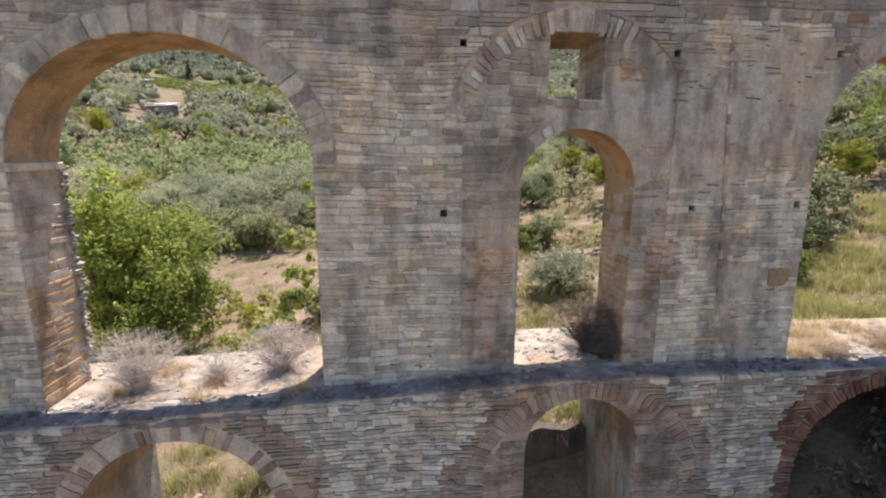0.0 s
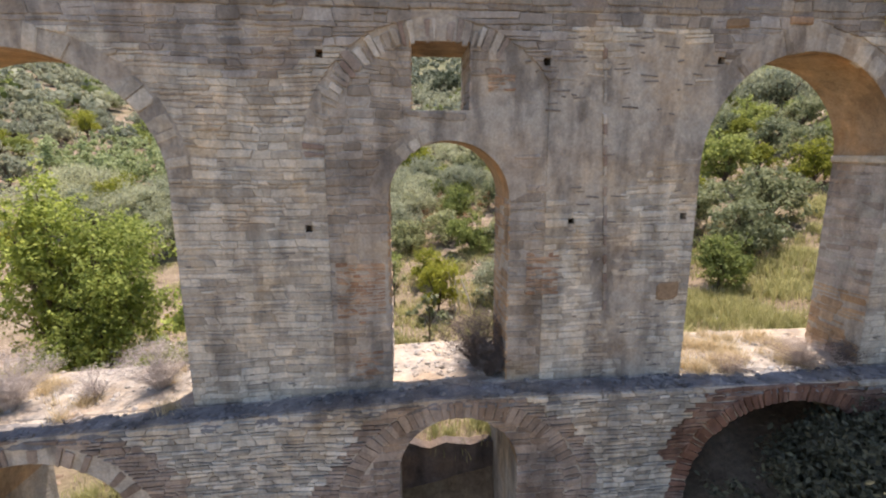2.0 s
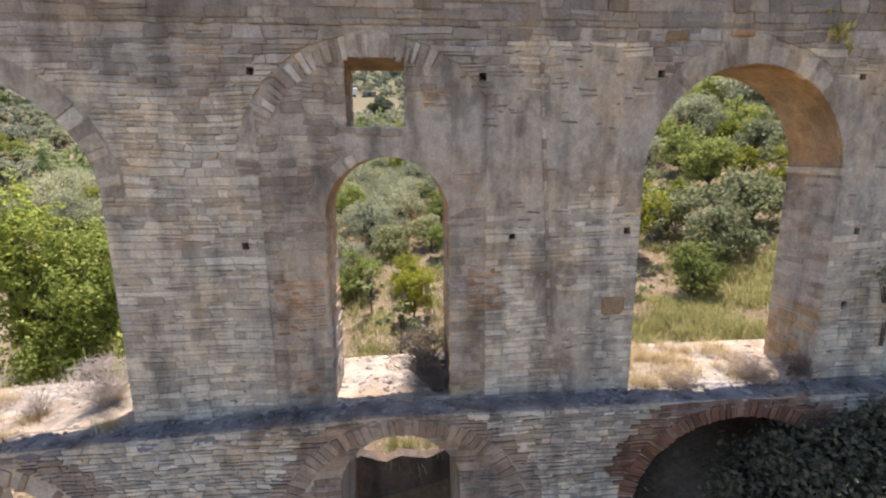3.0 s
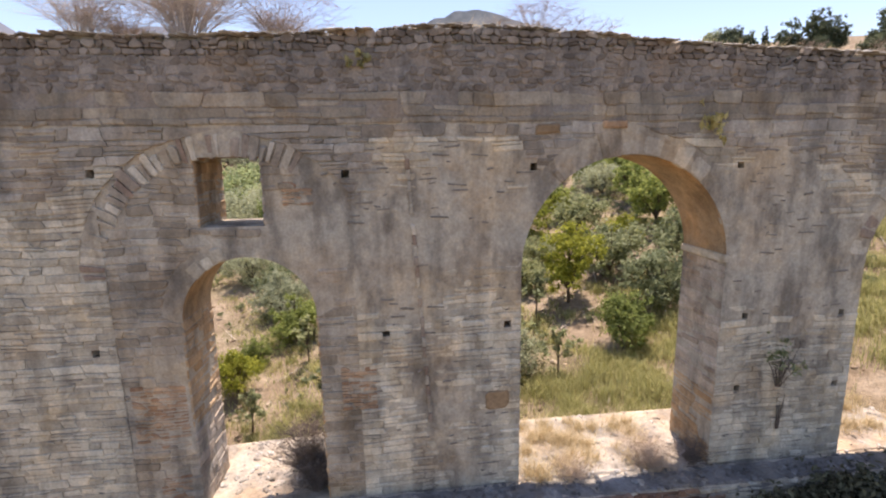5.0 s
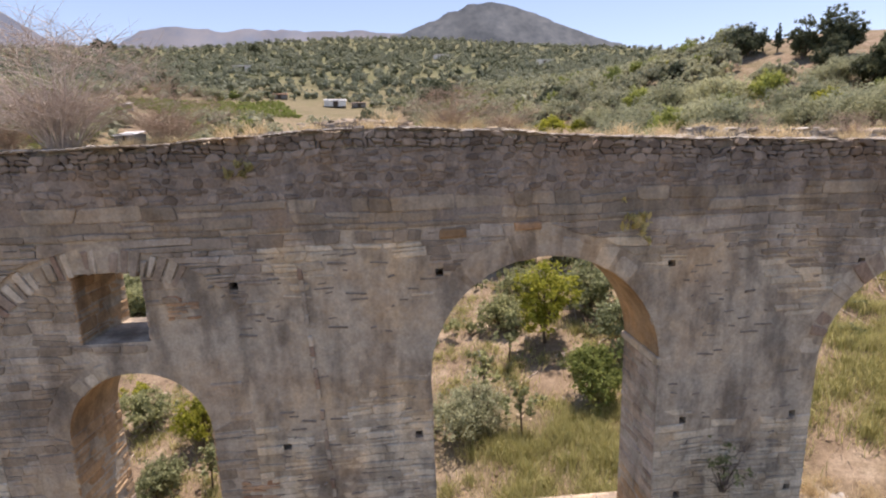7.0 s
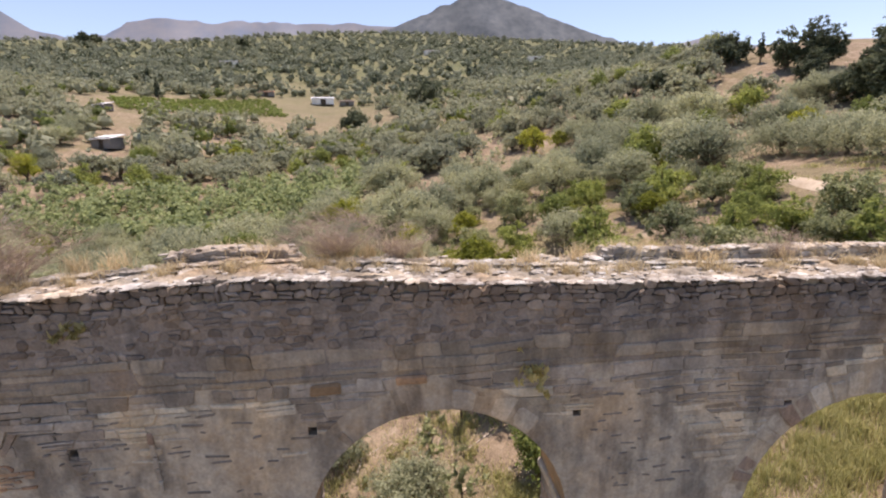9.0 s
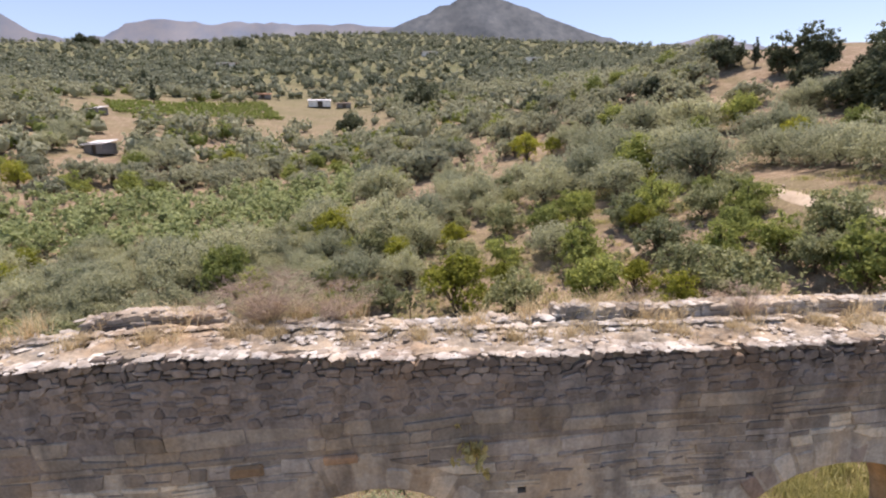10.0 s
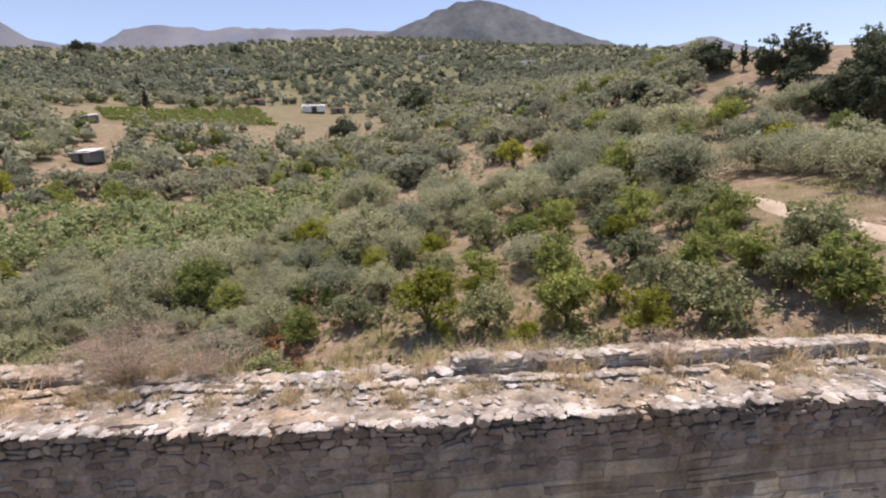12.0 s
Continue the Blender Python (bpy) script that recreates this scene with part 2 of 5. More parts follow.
M_DARKROOF = plain("dark_weathered_roof", (0.14, 0.11, 0.09), (0.24, 0.18, 0.14), 6, 0.9, 0.4)
M_TILE = plain("terracotta_roof", (0.34, 0.17, 0.10), (0.50, 0.30, 0.19), 6, 0.9, 0.4)
M_DARKWOOD = plain("dark_door_wood", (0.05, 0.04, 0.035), (0.11, 0.085, 0.06), 12, 0.8, 0.4)
M_TRACK = plain("pale_trodden_earth", (0.36, 0.29, 0.21), (0.50, 0.42, 0.325), 3, 1.0, 0.5)
M_POLE = plain("bleached_pole_wood", (0.55, 0.50, 0.42), (0.72, 0.68, 0.60), 14, 0.8, 0.3)
M_CLOD = masonry("dry_clods", (0.14, 0.10, 0.07), (0.27, 0.205, 0.145), (0.46, 0.39, 0.31), 0.9, 0.2, 0.3, 0.8)
M_TWIG = plain("bleached_dead_twigs", (0.38, 0.32, 0.275), (0.66, 0.58, 0.51), 20, 0.95, 0.2)
M_BROWNTWIG = plain("brown_dead_twigs", (0.28, 0.21, 0.16), (0.50, 0.395, 0.31), 20, 0.95, 0.2)
M_DARKTWIG = plain("dark_dead_twigs", (0.075, 0.06, 0.05), (0.21, 0.165, 0.135), 20, 0.95, 0.2)


# ---- builders ----
def mesh_object(name, verts, faces, mats, parent=None, label="", smooth=False, face_mats=None):
    me = bpy.data.meshes.new(name)
    me.from_pydata(verts, [], faces)
    for m in (mats if isinstance(mats, (list, tuple)) else [mats]):
        me.materials.append(m)
    if face_mats is not None:
        me.polygons.foreach_set("material_index", face_mats)
    if smooth:
        me.polygons.foreach_set("use_smooth", [True] * len(me.polygons))
    me.update()
    ob = new(name, me)
    if parent is not None:
        ob.parent = parent
    if label:
        tagged(ob, label)
    return ob


def part(name, bm, mat, parent, label="", smooth=False):
    me = bpy.data.meshes.new(name)
    bm.to_mesh(me)
    bm.free()
    for m in (mat if isinstance(mat, (list, tuple)) else [mat]):
        me.materials.append(m)
    if smooth:
        me.polygons.foreach_set("use_smooth", [True] * len(me.polygons))
    ob = new(name, me)
    ob.parent = parent
    if label:
        tagged(ob, label)
    return ob


def ground_z(x, y):
    """Height of the hillside."""
    right = 0.21 * x if x > 0 else 0.21 * x * math.exp(-max(y, 0.0) / 32)
    right = right if x < 60 else 12.6 + 0.10 * (x - 60)
    z = -3.3 + (0.15 * y if y > 0 else 0.10 * y) + right
    z -= 2.2 * min(1.0, max(0.0, (9 - x) / 4)) * min(1.0, max(0.0, (2.0 - y) / 0.8))
    z += 0.20 * min(90.0, max(0.0, -x - 20)) * min(1.0, max(y, 0.0) / 90)
    z += 2.6 * math.exp(-((x - 36) / 10) ** 2 - ((y - 17) / 9) ** 2)
    z += 6.0 * math.exp(-((x - 72) / 30) ** 2 - ((y - 72) / 28) ** 2)
    r = math.hypot(x - 10, y + 5)
    if r > 110 and y > 0:
        az = math.degrees(math.atan2(x - 10, y + 5))
        ridge = 13.4 - 0.0023 * (az + 3) ** 2 - 0.6 * math.exp(-((az + 22) / 9) ** 2) - 0.9 / (1 + math.exp((10 - az) / 4))
        far = 11 + 600 * math.tan(math.radians(max(4.0, ridge))) * (min(r, 700) / 600) ** 1.35
        w = min(1.0, (r - 110) / 260)
        w = w * w * (3 - 2 * w)
        z = z * (1 - w) + far * w
    return z


def lumpy(x, y):
    return ground_z(x, y) + 0.16 * noise.noise(Vector((x * 0.45, y * 0.45, 3))) + 0.05 * noise.noise(Vector((x * 1.9, y * 1.9, 8)))


HILL = Matrix(((1.03537, 0.00176, -0.00695, -0.4031), (-0.00680, 1.00104, 0.03588, -0.2796), (0.00808, -0.02266, 1.03389, -0.3336), (0, 0, 0, 1)))


def hill(x, y):
    """Where a place of the hillside's plan lies in the world: the slope tilts and stretches away from the wall."""
    p = Vector((x, y, lumpy(x, y)))
    w = min(1.0, max(0.0, (y - 2.5) / 5))
    return p.lerp(HILL @ p, w * w * (3 - 2 * w))


# ---- ground ----
def spread(lo, hi, c, n, k):
    """n+1 places from lo to hi, close together round c."""
    a, b = math.asinh((lo - c) / k), math.asinh((hi - c) / k)
    return [c + k * math.sinh(a + (b - a) * i / n) for i in range(n + 1)]


def build_ground():
    xs, ys = spread(-900, 900, 8, 300, 12), spread(-300, 760, 3, 290, 8)
    v = [tuple(hill(x, y)) for y in ys for x in xs]
    w = len(xs)
    f = [(j * w + i, j * w + i + 1, (j + 1) * w + i + 1, (j + 1) * w + i) for j in range(len(ys) - 1) for i in range(w - 1)]
    ob = mesh_object("ground", v, f, M_SOIL, smooth=True)
    tagged(ob, "dry ochre hillside soil with straw and weeds", "ground", kind="structure")


build_ground()


def build_mountain(name, label, x0, x1, y, profile, mat, depth=700):
    """A far range: a ridge with spurs that falls towards the valley."""
    nx, ny = 140, 26
    v = []
    for j in range(ny + 1):
        s = j / ny
        for i in range(nx + 1):
            x = x0 + (x1 - x0) * i / nx
            h = profile(x)
            rough = 0.10 * noise.fractal(Vector((x * 0.006, s * 4, 1.7)), 1.0, 2.0, 5)
            z = -60 + (h + 60) * (1 - s) ** 1.25 * (1 + rough * min(1, 4 * s)) + 0.012 * h * noise.noise(Vector((x * 0.02, 1, 2)))
            v.append(tuple(HILL @ Vector((x, y - depth * s, z))))
    w = nx + 1
    f = [(j * w + i, (j + 1) * w + i, (j + 1) * w + i + 1, j * w + i + 1) for j in range(ny) for i in range(nx)]
    return tagged(mesh_object(name, v, f, mat, smooth=True), label, "mountain", kind="structure")


# Rock for far ranges: distance haze is painted into the blue-grey colours.
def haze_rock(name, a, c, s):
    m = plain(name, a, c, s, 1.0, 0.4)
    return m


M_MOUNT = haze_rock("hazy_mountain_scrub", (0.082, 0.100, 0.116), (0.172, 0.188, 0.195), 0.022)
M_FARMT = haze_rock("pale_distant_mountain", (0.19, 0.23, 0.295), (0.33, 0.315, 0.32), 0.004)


def range_height(points, rough=0.004):
    """A skyline through a few (x, height) places, rounded between them."""
    xs, hs = [a for a, b in points], [b for a, b in points]

    def height(x):
        return float(np.mean([np.interp(x + d, xs, hs) for d in (-90, -45, 0, 45, 90)])) * (1 + 0.006 * noise.noise(Vector((x * 0.02, 0, 5))) + rough * noise.fractal(Vector((x * 0.0055, 2, 9)), 0.9, 2.0, 6))
    return height


build_mountain("backdrop_mountain", "broad rounded scrub mountain with haze painted into its colour", -700, 2400, 2300,
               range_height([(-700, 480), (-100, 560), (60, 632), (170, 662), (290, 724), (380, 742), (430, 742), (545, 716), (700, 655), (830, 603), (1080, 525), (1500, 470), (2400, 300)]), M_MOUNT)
build_mountain("backdrop_ridge", "pale distant mountain ridge with haze painted into its colour", -3600, 3400, 3600,
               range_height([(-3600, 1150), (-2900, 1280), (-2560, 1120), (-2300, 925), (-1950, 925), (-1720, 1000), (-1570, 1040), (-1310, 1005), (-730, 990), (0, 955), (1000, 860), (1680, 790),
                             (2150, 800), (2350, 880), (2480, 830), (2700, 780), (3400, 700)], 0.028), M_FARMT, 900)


# ---- aqueduct ----
THICK, FACE, LOW_FRONT, LOW_BACK = 1.36, 0.022, -0.62, 2.25


def ledge_z(x):
    return max(-0.12, min(0.5, 0.38 + 0.05 * x))


def top_z(x):
    return 8.84 + 0.2 * math.exp(-((x - 6.6) / 2.6) ** 2) - 0.033 * max(0.0, x - 9) + 0.035 * noise.noise(Vector((x * 1.3, 0, 0)))


class Opening:
    """A hole in a wall: straight jambs, and an arch of half an ellipse where crown > spring."""

    def __init__(self, x0, x1, base, spring, crown, ring=0.0):
        self.x0, self.x1, self.base, self.spring, self.crown, self.ring = x0, x1, base, spring, crown, ring
        self.c, self.a, self.b = (x0 + x1) / 2, (x1 - x0) / 2, crown - spring

    def top(self, x):
        k = max(0.0, 1 - ((x - self.c) / self.a) ** 2)
        return self.spring + self.b * math.sqrt(k)

    def breaks(self, n=26):
        if self.b <= 0:
            return [self.x0, self.x1]
        return [self.c - self.a * math.cos(math.pi * i / n) for i in range(n + 1)]

    def half(self, z):
        """Half the width that is taken from the courses at height z, ring included."""
        if z < self.base:
            return 0.0
        if z <= self.spring:
            return self.a
        if self.b <= 0:
            return 0.0
        k = 1 - ((z - self.spring) / (self.b + self.ring)) ** 2
        return (self.a + self.ring) * math.sqrt(k) if k > 0 else 0.0

    def at(self, angle, out=0.0):
        return self.c + (self.a + out) * math.cos(angle), self.spring + (self.b + out) * math.sin(angle)


ARCH_A = Opening(-7.5, -2.36, -9, 4.6, 6.79, 0.42)
ARCH_C = Opening(7.46, 11.5, -9, 4.86, 6.92, 0.42)
ARCH_D = Opening(14.5, 18.8, -9, 4.65, 6.62, 0.42)
BLIND = Opening(0.36, 4.44, -9, 4.98, 6.98, 0.40)
DOORWAY = Opening(1.47, 3.74, -9, 4.2, 5.29, 0.34)
WINDOW = Opening(1.93, 2.98, 5.82, 6.98, 6.98)
PUTLOGS = [(0.01, 3.71), (0.35, 6.75), (4.95, 3.79), (4.37, 6.67), (7.21, 3.84), (11.99, 2.19), (12.02, 3.73), (7.66, 6.73), (14.14, 3.70), (14.20, 2.14), (15.10, 6.55), (11.62, 6.70)]
HOLES = [Opening(x - 0.065, x + 0.065, z - 0.065, z + 0.065, z + 0.065) for x, z in PUTLOGS]
LOW_A = Opening(-6.85, -3.2, -9, -2.1, -0.36, 0.42)
LOW_BLIND = Opening(0.75, 4.85, -9, -1.6, 0.12, 0.36)
LOW_B = Opening(1.58, 3.88, -9, -0.95, 0.12, 0.0)
LOW_C = Opening(7.4, 11.7, -9, -1.75, 0.13, 0.34)


def wall_body(name, x0, x1, low, high, openings, y0, y1, mats, parent, label, step=0.5, front_of=None, more=()):
    """A wall of upright strips between low(x) and high(x), with the openings left free. mats: faces, undersides, ends."""
    xs = {x0, x1}
    xs.update(x0 + step * i for i in range(int((x1 - x0) / step) + 1))
    for o in openings:
        xs.update(x for x in o.breaks() if x0 < x < x1)
    xs.update(more)
    xs = sorted(xs)
    xs = [x for i, x in enumerate(xs) if i == 0 or x - xs[i - 1] > 1e-4]
    v, known, walls = [], {}, {}
    for xa, xb in zip(xs, xs[1:]):
        mid = (xa + xb) / 2
        voids = sorted((o for o in openings if o.x0 < mid < o.x1), key=lambda o: o.base)
        lo = (low(xa), low(xb))
        spans = []
        for o in voids:
            if o.base > lo[0] + 0.01:
                spans.append((lo, (o.base, o.base)))
            lo = (o.top(xa), o.top(xb))
        spans.append((lo, (high(xa), high(xb))))
        for (la, lb), (ha, hb) in spans:
            if ha - la < 0.005 and hb - lb < 0.005:
                continue
            f0 = y0 if front_of is None else front_of(mid, (la + ha) / 2)
            k = []
            for y in (f0, y1):
                for c in ((xa, y, la), (xb, y, lb), (xb, y, hb), (xa, y, ha)):
                    key = tuple(round(u, 4) for u in c)
                    if key not in known:
                        known[key] = len(v)
                        v.append(c)
                    k.append(known[key])
            for q, m in (((0, 1, 2, 3), 0), ((5, 4, 7, 6), 0), ((4, 5, 1, 0), 1), ((3, 2, 6, 7), 0), ((4, 0, 3, 7), 2), ((1, 5, 6, 2), 2)):
                ids = list(dict.fromkeys(k[i] for i in q))
                if len(ids) < 3:
                    continue
                if frozenset(ids) in walls:
                    del walls[frozenset(ids)]
                else:
                    walls[frozenset(ids)] = (ids, m)
    return mesh_object(name, v, [a for a, m in walls.values()], mats, parent, label, face_mats=[m for a, m in walls.values()])


class Pile:
    """Gathers pieces into one mesh."""

    def __init__(self):
        self.v, self.f = [], []

    def add(self, verts, faces):
        k = len(self.v)
        self.v += verts
        self.f += [tuple(k + i for i in q) for q in faces]

    def make(self, name, mat, parent, label="", kind=""):
        ob = mesh_object(name, self.v, self.f, mat, parent, label)
        if kind:
            tagged(ob, kind=kind)
        return ob


RING = 8
BLOCK_FACES = [(r * RING + i, r * RING + (i + 1) % RING, (r + 1) * RING + (i + 1) % RING, (r + 1) * RING + i) for r in (0, 1) for i in range(RING)]
BLOCK_FACES.append(tuple(range(2 * RING, 3 * RING)))
RNG = random.Random(5)


def block(quad, back, front, jitter=0.008, soft=0.014, chip=0.22):
    """A rough stone on the front of a wall. quad: (x, z) of its lower left, lower right, upper right and upper left corner."""
    cx, cz = sum(p[0] for p in quad) / 4, sum(p[1] for p in quad) / 4
    q = [(x + RNG.uniform(-jitter, jitter), z + RNG.uniform(-jitter, jitter)) for x, z in quad]
    ring = []
    for i in range(4):
        (ax, az), (x, z), (bx, bz) = q[i - 1], q[i], q[(i + 1) % 4]
        la, lb = math.hypot(ax - x, az - z), math.hypot(bx - x, bz - z)
        cut = chip * min(la, lb)
        ka, kb = cut * RNG.uniform(0.2, 1.3) / max(la, 1e-6), cut * RNG.uniform(0.2, 1.3) / max(lb, 1e-6)
        ka, kb = min(ka, 0.45), min(kb, 0.45)
        ring.append((x + (ax - x) * ka, z + (az - z) * ka))
        ring.append((x + (bx - x) * kb, z + (bz - z) * kb))
    tx, tz = RNG.uniform(-0.02, 0.02), RNG.uniform(-0.04, 0.04)

    def inset(d):
        out = []
        for x, z in ring:
            dx, dz = cx - x, cz - z
            out.append((x + math.copysign(min(d, abs(dx) * 0.4), dx), z + math.copysign(min(d, abs(dz) * 0.4), dz)))
        return out
    v = [(x, back, z) for x, z in ring] + [(x, front + soft, z) for x, z in ring]
    v += [(x, front + tx * (x - cx) + tz * (z - cz) + RNG.uniform(0, 0.004), z) for x, z in inset(soft * 1.2)]
    return v, BLOCK_FACES


def courses(x0, x1, z0, z1, holes, height, length, gap=0.012, split=0.25):
    """Yields the corners of the stones of a coursed face, cut at the holes."""
    z = z0
    while z < z1 - 0.04:
        h = RNG.uniform(*height)
        if z + h > z1 - 0.05:
            h = z1 - z
        za, zb = z, z + h
        cuts = []
        for o in holes:
            if o.b <= 0:
                over = min(zb, o.spring) - max(za, o.base)
                if over > 0.25 * min(h, o.spring - o.base):
                    cuts.append((o.c - o.a, o.c - o.a, o.c + o.a, o.c + o.a))
                continue
            ha, hb = o.half(za + 0.01), o.half(zb - 0.01)
            if ha > 0.02 or hb > 0.02:
                cuts.append((o.c - ha, o.c - hb, o.c + ha, o.c + hb))
        cuts.sort()
        la, lb = x0, x0
        for ca, cb, da, db in cuts + [(x1, x1, x1, x1)]:
            if min(ca - la, cb - lb) > 0.05:
                x = max(la, lb)
                end = min(ca, cb)
                joints = [(la, lb)]
                while True:
                    x += RNG.uniform(*length) * (0.55 + 3.0 * h)
                    if x > end - 0.12:
                        break
                    lean = RNG.uniform(-0.03, 0.03)
                    joints.append((x + lean, x - lean))
                joints.append((ca, cb))
                for (pa, pb), (ra, rb) in zip(joints, joints[1:]):
                    s = RNG.uniform(-0.012, 0.012)
                    g = gap * RNG.choice((0.3, 0.5, 0.9, 2.1)) / 2
                    u = g * RNG.choice((0.15, 0.3, 0.7))
                    w0, w1 = [0.05 * noise.noise(Vector((q * 0.6, za * 0.5, 9))) + 0.015 * noise.noise(Vector((q * 2.2, za, 2))) for q in (pa, ra)]
                    lo0, lo1, hi1, hi0 = za + g + s + w0, za + g - s + w1, zb - g - s + w1, zb - g + s + w0
                    if h > 0.12 and RNG.random() < split:
                        k = RNG.uniform(0.35, 0.65)
                        m0, m1 = lo0 + (hi0 - lo0) * k, lo1 + (hi1 - lo1) * k
                        mp, mr = pa + (pb - pa) * k, ra + (rb - ra) * k
                        yield [(pa + u, lo0), (ra - u, lo1), (mr - u, m1 - g), (mp + u, m0 - g)]
                        yield [(mp + u, m0 + g), (mr - u, m1 + g), (rb - u, hi1), (pb + u, hi0)]
                    else:
                        yield [(pa + u, lo0), (ra - u, lo1), (rb - u, hi1), (pb + u, hi0)]
            la, lb = max(la, da), max(lb, db)
        z = zb


def plaster(x, z):
    """How far old plaster still covers the stones (above 0: covered)."""
    v = noise.fractal(Vector((x * 0.45, z * 0.35, 4.2)), 1.0, 2.0, 5) - 0.28
    v += 1.1 * math.exp(-((x - 5.6) / 1.3) ** 2 - ((z - 5.6) / 1.6) ** 2)
    v += 0.8 * math.exp(-((x - 3.6) / 0.7) ** 2 - ((z - 5.9) / 1.0) ** 2)
    v += 0.7 * math.exp(-((x - 12.6) / 1.0) ** 2 - ((z - 6.4) / 1.0) ** 2) - 0.5 * math.exp(-((z - 7.3) / 0.5) ** 2)
    v += 0.45 * math.exp(-((x - 2.6) / 1.0) ** 2 - ((z - 5.5) / 0.3) ** 2)
    v -= 0.6 * math.exp(-((x + 1.0) / 1.4) ** 2)
    v += 0.34 * min(1.0, max(0.0, (z - 3.6) / 1.2)) * min(1.0, max(0.0, (x - 4.3) / 0.8))
    v += 0.10 * min(1.0, max(0.0, (x - 4.3) / 0.8))
    v -= 0.62 * math.exp(-((x - 6.35) / 0.62) ** 2 - ((z - 4.3) / 1.1) ** 2)
    return v


aqueduct = new("aqueduct")
tagged(aqueduct, "ruined two-tier stone aqueduct with arches and dry grass on top", "aqueduct")

X0, X1 = -16.0, 34.0
through_upper = [ARCH_A, ARCH_C, ARCH_D, DOORWAY, WINDOW] + HOLES


def upper_front(x, z):
    inside = abs(x - BLIND.c) < BLIND.a and z < BLIND.top(x)
    return 0.045 if inside else FACE


upper = wall_body("upper_wall", X0, X1, lambda x: ledge_z(x) - 0.05, lambda x: 7.5, through_upper, FACE, THICK,
                  [M_CORE, M_SOFFIT, M_CORE], aqueduct, "upper tier wall of weathered grey rubble and plaster", 0.5, upper_front, BLIND.breaks(40))
parapet_wall = wall_body("channel_wall", X0, X1, lambda x: 7.5, lambda x: top_z(x) - 0.3, [], FACE - 0.01, THICK + 0.1,
                         [M_PARAPET, M_PARAPET, M_PARAPET], aqueduct, "water channel wall of dark rubble on top", 0.25)
for o in HOLES:
    bm = bmesh.new()
    bmesh.ops.create_cube(bm, size=1, matrix=Matrix.LocRotScale((o.c, 0.8, (o.base + o.spring) / 2), None, (0.2, 0.9, 0.2)))
    part("putlog_hole_back", bm, M_CORE, upper)

lower = wall_body("lower_wall", X0, X1, lambda x: -9.0, lambda x: ledge_z(x), [LOW_A, LOW_B, LOW_C], LOW_FRONT + FACE, LOW_BACK,
                  [M_CORE, M_SOFFIT, M_CORE], aqueduct, "lower tier wall of cool grey stone", 0.5)
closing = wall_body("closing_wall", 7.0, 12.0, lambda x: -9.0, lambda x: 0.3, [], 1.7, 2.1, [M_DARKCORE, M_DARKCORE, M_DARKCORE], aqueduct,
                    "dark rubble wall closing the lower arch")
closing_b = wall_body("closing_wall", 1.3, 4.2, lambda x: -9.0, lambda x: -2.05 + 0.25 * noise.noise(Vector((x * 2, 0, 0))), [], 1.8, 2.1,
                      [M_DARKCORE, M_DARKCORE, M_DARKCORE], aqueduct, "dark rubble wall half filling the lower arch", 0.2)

# coursed faces
face, picked, cool, rubble, bricks, band, damp, stained, brown, infill = Pile(), [], Pile(), Pile(), Pile(), Pile(), Pile(), Pile(), Pile(), Pile()
edges = [ARCH_A, ARCH_C, ARCH_D, BLIND] + HOLES
for quad in courses(X0, X1, 0.0, 7.48, edges, (0.06, 0.17), (0.14, 0.62), 0.015, 0.35):
    cx, cz = sum(p[0] for p in quad) / 4, sum(p[1] for p in quad) / 4
    if cz < ledge_z(cx) + 0.02:
        continue
    cover = plaster(cx, cz)
    if cover > RNG.uniform(-0.05, 0.35) or (4.1 < cx < 4.75 and 2.35 < cz < 3.2):
        continue
    front = FACE - 0.018 + 0.012 * max(0.0, min(1.0, cover + 0.4)) + RNG.uniform(-0.014, 0.012)
    if 4.9 < cx < 7.4 and 0.6 < cz < 7.3 and len(picked) < 290:
        picked.append((quad, front))
    else:
        # Stones above a wavy limit near 6.75 m take the darker tone.
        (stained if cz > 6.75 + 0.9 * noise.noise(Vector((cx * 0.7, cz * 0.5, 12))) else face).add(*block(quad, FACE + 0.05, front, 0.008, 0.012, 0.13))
for quad in courses(0.30, 4.5, 0.3, 6.9, [DOORWAY, WINDOW], (0.09, 0.21), (0.14, 0.5)):
    cx, cz = sum(p[0] for p in quad) / 4, sum(p[1] for p in quad) / 4
    if cz < ledge_z(cx) + 0.02 or abs(cx - BLIND.c) > (BLIND.a if cz < BLIND.spring else BLIND.half(cz) - 0.40):
        continue
    if plaster(cx, cz) > RNG.uniform(0.0, 0.4) or (0.45 < cx < 1.4 and 1.85 < cz < 3.05) or (0.75 < cx < 1.3 and 0.7 < cz < 1.35):
        continue
    infill.add(*block(quad, 0.12, 0.026 + RNG.uniform(-0.010, 0.010), 0.012))
